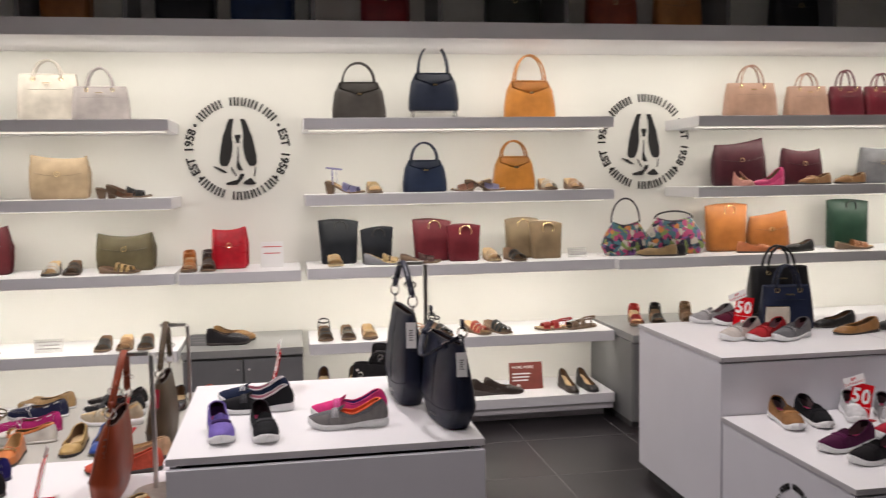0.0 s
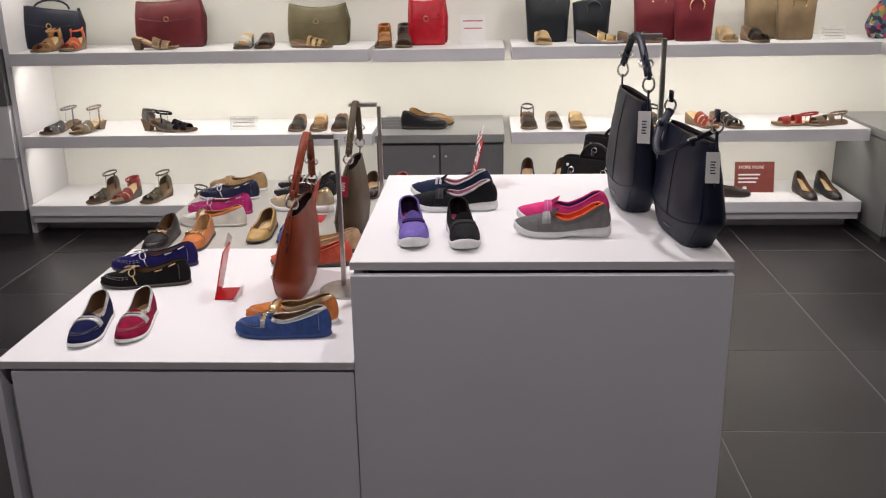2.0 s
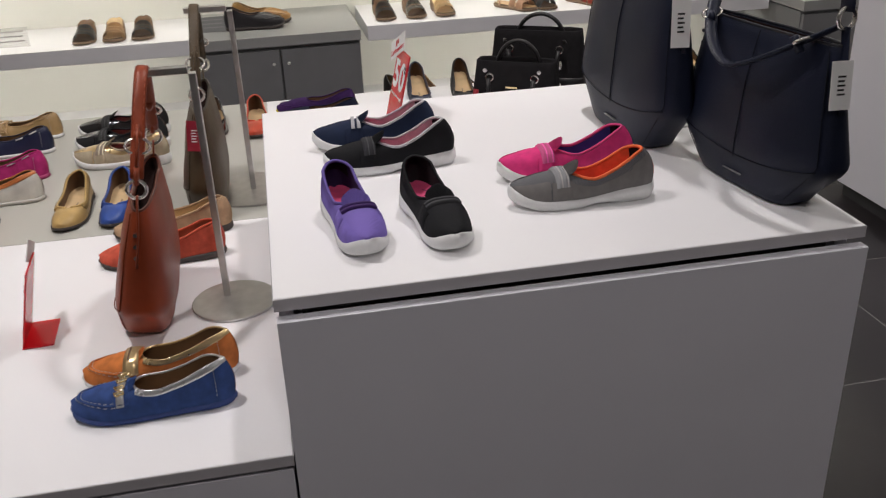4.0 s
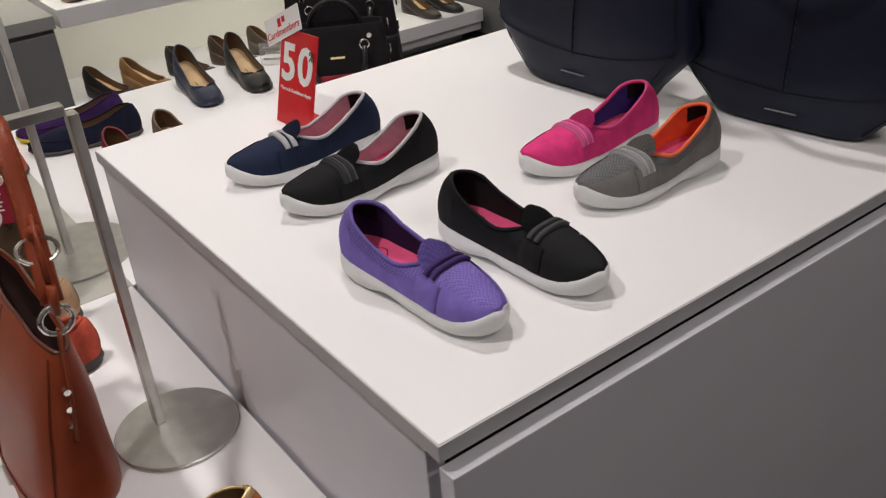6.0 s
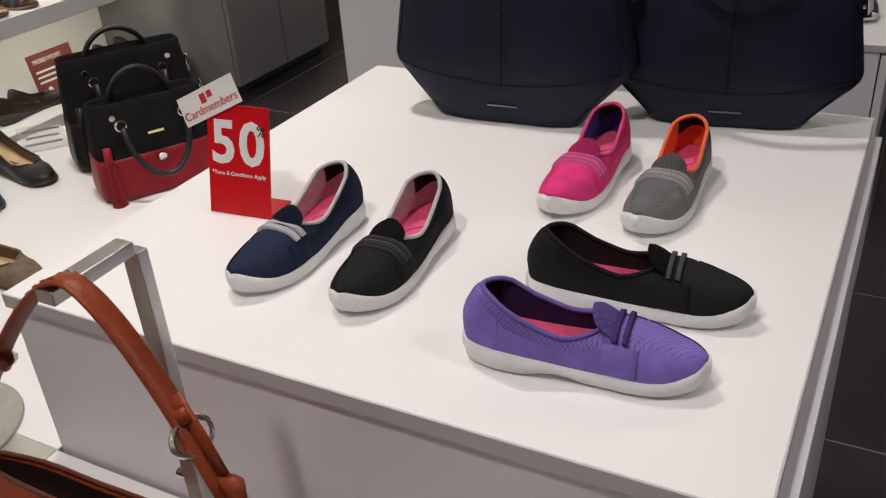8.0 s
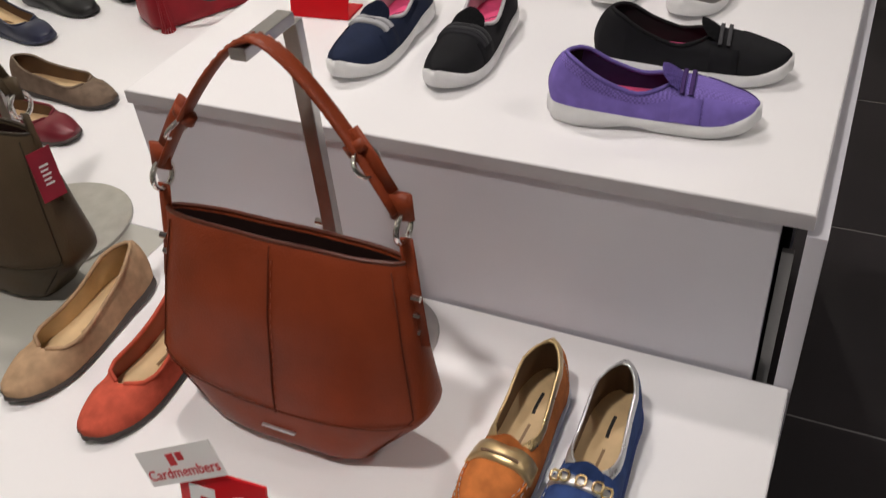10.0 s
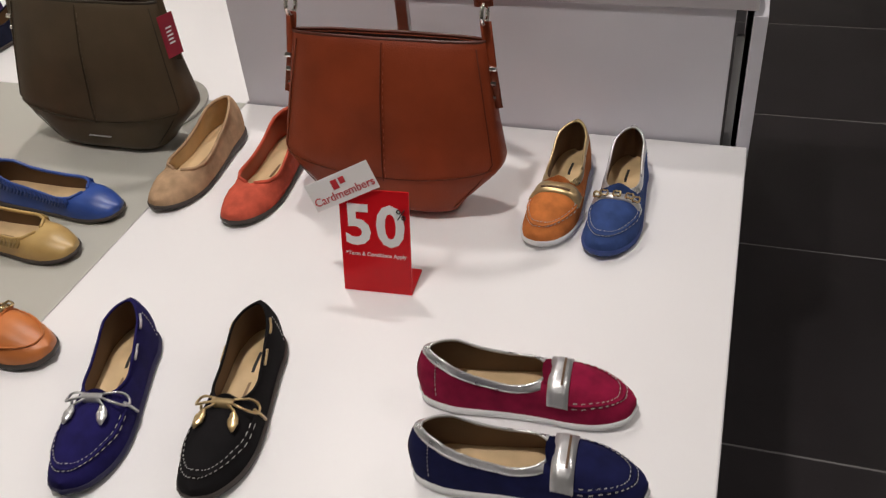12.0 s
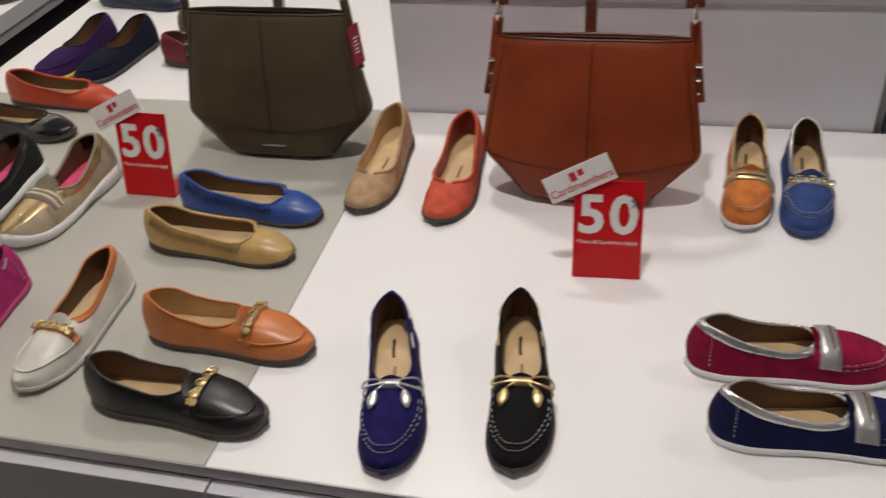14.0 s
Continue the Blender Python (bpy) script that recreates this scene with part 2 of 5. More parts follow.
def upright(x, y0, z0, z1, th=0.03):
    tagged(part("trim", box(x - th / 2, x + th / 2, y0, SB - 0.002, z0, z1, 0.001), SHELFM), "white upright panel at the end of the shelves", "panel", kind="structure")


upright(-2.182, SF + 0.05, 0.0, 2.234)

# band over the shelves with a row of cubbies on it
tagged(part("trim", box(-3.2, X1 - 0.003, 2.565, SB - 0.002, 2.235, 2.325, 0.003), SHELFM), "long white fascia band above the wall shelves", "fascia", kind="structure")
for x in (-2.45, -1.72, -1.0, -0.457, 0.536, 1.245, 1.986, 2.99, 3.69, 4.4):
    tagged(part("trim", box(x - 0.03 - 0.012, x - 0.03 + 0.012, 2.70, SB - 0.002, 2.326, 2.80), CAB), "grey upright divider between upper cubbies", "divider", kind="structure")
tagged(part("trim", box(-3.2, X1 - 0.003, 2.69, SB - 0.002, 2.80, CEIL - 0.002), SHELFM), "white panel closing the top of the cubbies", "fascia", kind="structure")

# stacked panels beside the shelving
for z0, z1, mm, lab in ((0.0, 0.13, DARK, "black skirting panel"), (0.132, 0.42, EDGE, "grey wall panel"), (0.422, 0.70, SHELFM, "white wall panel"), (0.702, 0.99, CAB, "dark grey wall panel"),
                        (0.992, 1.28, SHELFM, "white wall panel"), (1.282, 1.62, EDGE, "grey wall panel"), (1.622, 1.95, SHELFM, "white wall panel"), (1.952, 2.234, CAB, "dark grey wall panel")):
    tagged(part("panel", box(-3.1, -2.205, SF + 0.02, SB - 0.002, z0 + 0.001, z1, 0.002), mm), lab + " beside the lit shelves", "wall panel", "stacked panels", kind="structure")


def low_cabinet(x0, x1, y0, label):
    r = root("cabinet", pose((x0 + x1) / 2, y0, 0), label, "cabinet", "grey cabinets")
    w, d = (x1 - x0) / 2, SB - y0 - 0.003
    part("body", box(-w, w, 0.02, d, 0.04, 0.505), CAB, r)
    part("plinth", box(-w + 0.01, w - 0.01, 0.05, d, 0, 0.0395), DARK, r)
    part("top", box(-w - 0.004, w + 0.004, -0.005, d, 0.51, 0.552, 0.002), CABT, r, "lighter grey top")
    for a in (-1, 1):
        dr = part("door", box(a * w / 2 - w / 2 + 0.004, a * w / 2 + w / 2 - 0.004, 0.0, 0.0195, 0.05, 0.495, 0.001), CAB, r)
        part("lock", tube([(a * 0.03, 0.001, 0.44), (a * 0.03, -0.004, 0.44)], 0.007, 10), CHROME, dr, "small chrome lock")


low_cabinet(-0.255, 0.392, 2.60, "low dark grey two-door cabinet between shelf bays")
low_cabinet(2.262, 2.94, 2.45, "low dark grey cabinet at the end of the shelves")


def mark_mesh(rows, q):
    """A flat shape between left and right edges, row by row."""
    return loft([[(x * q, y * q, z) for x, y in rows_] for rows_, z in (([(a, y) for a, b, y in rows] + [(b, y) for a, b, y in reversed(rows)], 0.0), ([(a, y) for a, b, y in rows] + [(b, y) for a, b, y in reversed(rows)], 0.002))])


def roundel(x, z, y, rad, yaw=0.0, label="round black emblem on the cream wall"):
    """Ring of short bars and a date round a plain mark."""
    r = root("emblem", pose(x, y, z, 90, 0, yaw), label, "emblem", "wall emblems")
    q = rad / 0.31
    mid_r, lh = 0.282, 0.050
    shapes = (((-0.017, -0.006, 0, 1), (0.006, 0.017, 0, 1)), ((-0.005, 0.005, 0, 1),))
    for mid, flip in ((90, 1), (-90, -1)):
        for i, kind in enumerate((0, 0, 0, 0, None, 0, 0, 0, 0, 1, 0, 0)):
            if kind is None:
                continue
            ang = radians(mid - flip * (i - 5.5) * 8.7)
            bm = bmesh.new()
            for u0, u1, v0, v1 in shapes[kind]:
                ring = []
                for u, v in ((u0, v0), (u1, v0), (u1, v1), (u0, v1)):
                    rr, tt = mid_r + flip * (v - 0.5) * lh, -flip * u
                    ring.append(((rr * math.cos(ang) - tt * math.sin(ang)) * q, (rr * math.sin(ang) + tt * math.cos(ang)) * q))
                loft([[(*p, 0.0) for p in ring], [(*p, 0.002) for p in ring]], bm)
            part("letter", bm, INK, r)
    for mid in (-4, 184):
        for i, ch in enumerate("EST 1958"):
            a = mid - (i - 3.5) * 7.1
            if ch != " ":
                text("letter", ch, 0.068 * q, INK, pose(mid_r * q * math.cos(radians(a)), mid_r * q * math.sin(radians(a)), 0.001, 0, 0, a - 90), r, bold=0.0022 * q)
    for d in (30, 150, -38, 218):
        part("dot", disc(mid_r * q * math.cos(radians(d)), mid_r * q * math.sin(radians(d)), 0, 0.002, 0.010 * q, 12, 0.0002), INK, r)
    # long ears, muzzle, chest, tail and feet
    ear = [(-0.046, -0.018, 0.178), (-0.060, -0.026, 0.148), (-0.072, -0.032, 0.110), (-0.086, -0.034, 0.075), (-0.094, -0.030, 0.035), (-0.103, -0.032, -0.010), (-0.109, -0.040, -0.050), (-0.110, -0.052, -0.082), (-0.098, -0.066, -0.103)]
    part("mark", mark_mesh(ear, q), INK, r)
    part("mark", mark_mesh([(-b, -a, yy) for a, b, yy in ear], q), INK, r)
    part("mark", mark_mesh([(-0.016, 0.018, 0.084), (-0.017, 0.019, 0.068), (-0.010, 0.012, 0.056), (-0.008, 0.010, 0.044), (-0.014, 0.016, 0.034)], q), INK, r)
    part("mark", mark_mesh([(-0.002, 0.003, 0.012), (-0.004, 0.004, -0.04), (-0.010, 0.005, -0.09), (-0.012, 0.012, -0.112), (0.002, 0.026, -0.128)], q), INK, r)
    part("mark", mark_mesh([(-0.150, -0.140, -0.104), (-0.140, -0.112, -0.112), (-0.122, -0.090, -0.124), (-0.100, -0.072, -0.137), (-0.082, -0.066, -0.145)], q), INK, r)
    part("mark", mark_mesh([(0.010, 0.034, -0.150), (0.004, 0.030, -0.168), (-0.006, 0.016, -0.186), (-0.078, 0.002, -0.204), (-0.072, -0.010, -0.216)], q), INK, r)
    part("mark", mark_mesh([(0.066, 0.074, -0.176), (0.030, 0.092, -0.198), (0.024, 0.104, -0.208), (0.040, 0.090, -0.216)], q), INK, r)
    part("mark", mark_mesh([(-0.046, -0.038, -0.110), (-0.036, -0.026, -0.135), (-0.018, -0.010, -0.162)], q), INK, r)
    part("mark", mark_mesh([(0.096, 0.102, -0.110), (0.094, 0.101, -0.140), (0.086, 0.094, -0.165)], q), INK, r)
    return r


roundel(0.05, 1.665, Y1 - 0.003, 0.31)
roundel(2.624, 1.681, Y1 - 0.003, 0.31)
roundel(1.9985, 0.285, 0.345, 0.128, -90, "round black emblem on the white table side")


# ---- display tables ----
def display_table(x0, y0, h, label, w=0.848, d=0.852, top=LAM, proud=(0, 0, 0, 0), name="display_table"):
    """Slab top over a shadow gap on a panelled carcass. proud: which sides have panels standing proud (front, right, back, left)."""
    r = root(name, pose(x0, y0, 0), label, "display table", "display tables")
    part("top", box(0, w, 0, d, h - 0.02, h, 0.0012), top, r)
    part("edge", box(-0.0012, w + 0.0012, -0.0012, d + 0.0012, h - 0.0188, h - 0.0012), EDGE, r, "grey edge banding")
    # dark colour supplies the shade seen in the gap below the slab
    part("carcass", box(0.035, w - 0.035, 0.035, d - 0.035, 0.0, h - 0.0205), DARK, r, "recessed carcass coloured dark as gap shade")
    o = [(-0.016 if p else 0.004) for p in proud]
    zt = h - 0.028
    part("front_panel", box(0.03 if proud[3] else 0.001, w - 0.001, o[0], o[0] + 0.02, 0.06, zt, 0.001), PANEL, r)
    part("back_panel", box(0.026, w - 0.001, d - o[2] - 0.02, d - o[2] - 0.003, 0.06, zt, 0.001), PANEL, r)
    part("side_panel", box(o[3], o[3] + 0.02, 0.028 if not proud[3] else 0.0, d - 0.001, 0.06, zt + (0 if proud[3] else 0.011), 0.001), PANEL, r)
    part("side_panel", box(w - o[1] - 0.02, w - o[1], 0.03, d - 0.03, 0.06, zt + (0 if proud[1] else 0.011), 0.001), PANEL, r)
    part("corner_profile", box(0.020, 0.028, 0.012, 0.024, 0.06, zt - 0.04), CABT, r, "dull grey corner profile")
    part("kick", box(0.05, w - 0.05, 0.045, d - 0.045, 0, 0.06), EDGE, r, "recessed base")
    return r


display_table(0.001, 0.0, 0.75, "tall white laminate display table with sneakers and bags", proud=(1, 0, 0, 0))
display_table(-0.849, -0.012, 0.51, "low white display table with loafers and a handbag", d=0.866, proud=(0, 0, 0, 1))
display_table(-0.849, 0.856, 0.51, "low display table with a pale grey top", d=0.95, top=LAMG, proud=(0, 0, 0, 1))
display_table(0.001, 0.856, 0.51, "low white display table with wedges and handbags", d=0.95)
display_table(1.996, 0.87, 0.745, "tall white display table with flat shoes and a tote")
display_table(2.848, 0.87, 0.745, "tall white display table with pumps")
display_table(1.996, 0.014, 0.51, "low white display table with sporty shoes")
display_table(2.848, 0.014, 0.51, "low white display table with sporty shoes")


# ---- shoes ----
S_W = (0, 0.012, 0.03, 0.06, 0.10, 0.17, 0.28, 0.40, 0.50, 0.60, 0.70, 0.78, 0.86, 0.92, 0.96, 0.985, 1)
W_W = (0.004, 0.27, 0.45, 0.58, 0.68, 0.78, 0.80, 0.83, 0.87, 0.93, 0.99, 0.985, 0.89, 0.735, 0.565, 0.365, 0.004)
STATIONS = [0, 0.005, 0.012, 0.019, 0.026, 0.031, 0.038, 0.048, 0.062, 0.08, 0.10, 0.13, 0.17, 0.22, 0.28, 0.34, 0.40, 0.44, 0.48, 0.515, 0.55, 0.58, 0.61, 0.65, 0.70, 0.75, 0.80, 0.85, 0.89, 0.93, 0.96, 0.982, 0.994, 1.0]


class Last:
    """The shape of one shoe: heel at x = 0, toe at x = length, sole on z = 0."""

    def __init__(self, length=0.245, half=0.0425, heel=0.062, mid=0.046, vamp=0.056, toe=0.026, throat=0.56, sole=0.012, heel_sole=None,
                 spring=0.006, lift=0.0, lift_end=0.62, open_k=0.86, point=1.0, front=0.62, lean=0.010):
        self.L, self.half, self.throat, self.sole, self.spring, self.lift, self.lift_end, self.open_k = length, half, throat, sole, spring, lift, lift_end, open_k
        self.heel_sole = heel_sole or sole
        k = throat
        ss = np.linspace(0, 1, 201)
        hh = np.interp(ss, (0, 0.06, 0.15, 0.28, k - 0.16, k - 0.03, k + 0.05, (k + 1) / 2, 0.88, 0.95, 1.0),
                       (heel, heel, heel * 0.88 + mid * 0.12, heel * 0.36 + mid * 0.64, mid, vamp * 0.93, vamp, vamp * 0.62 + toe * 0.38, toe, toe * 0.78, toe * 0.36))
        pad = np.pad(hh, 8, mode="edge")
        self.hs = (ss, np.convolve(pad, np.ones(17) / 17, mode="valid"))
        self.point, self.front, self.lean = point, front, lean

    def w(self, s):
        v = float(np.interp(s, S_W, W_W))
        if s > 0.72:
            v = v ** self.point
        return v * self.half

    def cy(self, s):
        return 0.006 * math.sin(math.pi * max(0, s - 0.25) / 0.75) - 0.002

    def up(self, s):
        q = max(0.0, 1 - s / self.lift_end)
        return self.lift * (q * q * (3 - 2 * q)) + self.spring * max(0, (s - 0.72) / 0.28) ** 2

    def st(self, s):
        q = max(0.0, min(1.0, (s - 0.1) / 0.45))
        return self.heel_sole + (self.sole - self.heel_sole) * q * q * (3 - 2 * q)

    def base(self, s):
        return self.up(s) + self.st(s)

    def h(self, s):
        return float(np.interp(s, *self.hs))

    def o(self, s):
        a, b = 0.026, self.throat
        if s <= a or s >= b:
            return 0.0
        m = (s - a) / (b - a)
        k = math.sqrt(1 - (1 - m / 0.32) ** 2) if m < 0.32 else 1.0
        if m > self.front:
            k = math.sqrt(max(0, 1 - ((m - self.front) / (1 - self.front)) ** 2.4))
        return self.w(s) * self.open_k * k

    def surf(self, s, side, r, out=0.0):
        """A point of the upper: side -1 or 1, r from 0 at the sole to 1 at the rim or the crest."""
        w, o, h = self.w(s), self.o(s), self.h(s)
        p = float(np.interp(s, (0, 0.4, self.throat + 0.1, 0.8, 1), (0.46, 0.44, 0.66, 0.80, 0.80)))
        q = float(np.interp(s, (0, 0.4, self.throat + 0.1, 1), (0.75, 0.75, 0.84, 0.9)))
        c = (o / w) ** (1 / p) if w > 0 else 0
        tm = math.acos(min(1, max(0, c)))
        h = h / max(0.55, math.sin(tm) ** q)
        t = tm * r
        y = (w + out) * math.cos(t) ** p if t < 1.5707 else 0.0
        z = (h + out) * math.sin(t) ** q
        lean = float(np.interp(s, (0, 0.12, 0.4, 0.6), (0.10, 0.20, 0.12, 0.0)))
        y *= 1 - lean * math.sin(t)
        f = min(1, z / max(h, 0.01))
        bow = -0.004 * math.sin(math.pi * f) * max(0, 1 - s / 0.12) + self.lean * f * f * max(0, 1 - s / 0.3)
        return Vector((s * self.L + bow, self.cy(s) + side * y, self.base(s) - 0.002 + z))

    def top(self, s, a, out=0.0):
        return self.surf(s, -1 if a < 0 else 1, 1 - abs(a), out)


def upper_mesh(la, inner=False, s0=0.0, s1=1.0, r0=0.0, r1=1.0, out=0.0):
    bm = bmesh.new()
    R = 9
    ss = [s for s in STATIONS if s0 - 1e-6 <= s <= s1 + 1e-6]
    for side in (-1, 1):
        rows = []
        for s in ss:
            row = []
            for j in range(R):
                r = r0 + (r1 - r0) * j / (R - 1)
                off = -0.0035 * (1 - r ** 4) - out if inner else out
                row.append(la.surf(s, side, r, off))
            rows.append(row)
        grid(rows, bm)
    bmesh.ops.remove_doubles(bm, verts=bm.verts, dist=0.0003)
    return bm


def outline(la, grow, z):
    ss = STATIONS
    pts = [(s * la.L, la.cy(s) + max(0.0006, la.w(s) + grow), z(s)) for s in ss] + [(s * la.L, la.cy(s) - max(0.0006, la.w(s) + grow), z(s)) for s in reversed(ss)]
    e = grow
    pts[0] = (-e, pts[0][1], pts[0][2])
    pts[-1] = (-e, pts[-1][1], pts[-1][2])
    k = len(ss)
    pts[k - 1] = (la.L + e, pts[k - 1][1], pts[k - 1][2])
    pts[k] = (la.L + e, pts[k][1], pts[k][2])
    return pts


def sole_mesh(la, grow=0.002, wedge=False, thin=None, toe_cap=0.0, wave=0.0):
    th = thin or 0

    def lo(s):
        b = 0.0 if wedge else la.up(s)
        if wedge:
            b = la.spring * max(0, (s - 0.72) / 0.28) ** 2
        if wave:
            b += wave * max(0.0, math.sin(math.pi * (s - 0.28) / 0.25)) if 0.28 < s < 0.53 else 0
        return b if not th else la.base(s) - th

    def hi(s):
        return la.base(s) + (toe_cap * max(0, (s - 0.86) / 0.14) ** 1.3 if toe_cap else 0)
    rings = [outline(la, grow - 0.004, lo), outline(la, grow, lambda s: lo(s) + 0.25 * (hi(s) - lo(s)))]
    rings.append(outline(la, grow + 0.0005, lambda s: lo(s) + 0.55 * (hi(s) - lo(s))))
    rings.append(outline(la, grow - 0.0005, hi))
    rings.append(outline(la, -0.004, lambda s: la.base(s) + 0.0005))
    bm, vv = grid(rings, None, True)
    for ring, in ((vv[0],), (vv[-1],)):
        k = len(ring) // 2
        for i in range(k - 1):
            bm.faces.new((ring[i], ring[i + 1], ring[-2 - i], ring[-1 - i]))
    return bm


def insole_mesh(la, s1=0.8, dz=0.003):
    ss = [s for s in STATIONS if 0.006 <= s <= s1]
    rows = []
    for s in ss:
        w = la.w(s) - 0.0038
        rows.append([(s * la.L, la.cy(s) + w * a, la.base(s) + dz + 0.003 * a * a) for a in (-1, -0.6, 0, 0.6, 1)])
    return grid(rows)[0]


def patch_mesh(la, s0, s1, a0=-1.0, a1=1.0, hgt=0.002, n=4, m=11, bow=0.0, bm=None):
    """A band lying on the vamp, from s0 to s1 along and a0 to a1 across."""
    rows = []
    for i in range(n):
        s = s0 + (s1 - s0) * i / (n - 1)
        rows.append([la.top(s + bow * (1 - (a0 + (a1 - a0) * j / (m - 1)) ** 2), a0 + (a1 - a0) * j / (m - 1), hgt) for j in range(m)])
    low0 = [la.top(s0 + bow * (1 - (a0 + (a1 - a0) * j / (m - 1)) ** 2), a0 + (a1 - a0) * j / (m - 1), -0.001) for j in range(m)]
    low1 = [la.top(s1 + bow * (1 - (a0 + (a1 - a0) * j / (m - 1)) ** 2), a0 + (a1 - a0) * j / (m - 1), -0.001) for j in range(m)]
    return grid([low0] + rows + [low1], bm)[0]


def rim_points(la, out=0.0):
    ss = [s for s in STATIONS if 0.03 <= s < la.throat - 0.004] + [la.throat - 0.002]
    return [la.surf(s, -1, 1, out) for s in reversed(ss)] + [la.surf(s, 1, 1, out) for s in ss]


def collar_mesh(la, r0=0.8, out=0.0012):
    bm = bmesh.new()
    ss = [s for s in STATIONS if s <= la.throat]
    for side in (-1, 1):
        rows = []
        for s in ss:
            rows.append([la.surf(s, side, r0, 0.0)] + [la.surf(s, side, r0 + (1 - r0) * j / 3, out) for j in range(4)])
        grid(rows, bm)
    return bm


def seam_curve(la, s_start, s_end, a=0.5, out=0.0015, n=26):
    """A U-shaped line round the vamp, as on a moccasin."""
    pts = []
    for i in range(n + 1):
        t = -1 + 2 * i / n
        q = abs(t)
        s = s_end - (s_end - s_start) * q ** 2.2
        aa = a * math.copysign(min(1, q * 1.25) ** 0.8, t)
        pts.append(la.top(s, aa, out))
    return pts


def stitches_mesh(pts, r=0.00052, gap=2):
    fine = []
    for a, b in zip(pts, pts[1:]):
        for k in range(4):
            fine.append(a.lerp(b, k / 4))
    bm = bmesh.new()
    for i in range(0, len(fine) - 3, 4):
        tube([fine[i], fine[i + 2]], r, 4, bm=bm)
    return bm


def tab_mesh(la, s, rise, width, length=0.10, thick=0.003):
    """A rounded tab that stands up from the throat."""
    bm = bmesh.new()
    p = la.top(s, 0, 0.0008)
    rows = []
    for i in range(8):
        q = i / 7
        wd = width * math.sqrt(max(0.10, 1 - q ** 4.5))
        rows.append([(p.x - length * la.L * q, la.cy(s) + wd * a, p.z + rise * q ** 0.9 - 0.30 * wd * a * a) for a in (-1, -0.6, -0.2, 0.2, 0.6, 1)])
    grid(rows, bm)
    bmesh.ops.solidify(bm, geom=bm.faces[:], thickness=thick)
    return bm


def leaf_mesh(p0, p1, w):
    """A small folded leaf of metal or leather."""
    d = (p1 - p0)
    s = d.cross(Vector((0, 0, 1))).normalized()
    rings = []
    for i in range(9):
        q = i / 8
        ww = w * (0.25 + math.sin(math.pi * min(1, q * 1.02)) ** 0.8)
        c = p0 + d * q + Vector((0, 0, 0.001 * math.sin(q * 18)))
        rings.append([c + s * (ww * math.cos(a)) + Vector((0, 0, 0.45 * ww * math.sin(a))) for a in [2 * math.pi * j / 8 for j in range(8)]])
    return loft(rings)


def shoe_root(name, label, group=""):
    return root(name, pose(0, 0, 0), label, "shoe", group)


def place(r, heel, toe, z, L=0.242, size=(1, 1, 1)):
    """Toe at the given point, pointing away from heel."""
    h, t = Vector(heel), Vector(toe)
    d = (t - h).normalized()
    p = t - d * L * size[0]
    r.matrix_world = pose(p.x, p.y, z, 0, 0, math.degrees(math.atan2(d.y, d.x))) @ Matrix.Diagonal((*size, 1))
    return r


def closed_shoe(name, label, la, upper, lining, insole, sole, trim=None, trim_r=0.0018, sole_kw=None, group=""):
    r = shoe_root(name, label, group)
    part("upper", upper_mesh(la), upper, r, smooth=True)
    part("lining", upper_mesh(la, True, s1=la.throat + 0.2), lining, r, smooth=True)
    part("insole", insole_mesh(la), insole, r, smooth=True)
    part("sole", sole_mesh(la, **(sole_kw or {})), sole, r, smooth=True)
    part("insole_print", box(0.085, 0.125, la.cy(0.4) - 0.0016, la.cy(0.4) + 0.0016, la.base(0.4) + 0.0026, la.base(0.4) + 0.0036), smooth_leather((0.24, 0.14, 0.07)) if insole is not PINK else fabric((0.35, 0.02, 0.09)), r)
    if trim:
        part("collar_trim", tube(rim_points(la), trim_r, 6), trim, r, smooth=True)
    return r


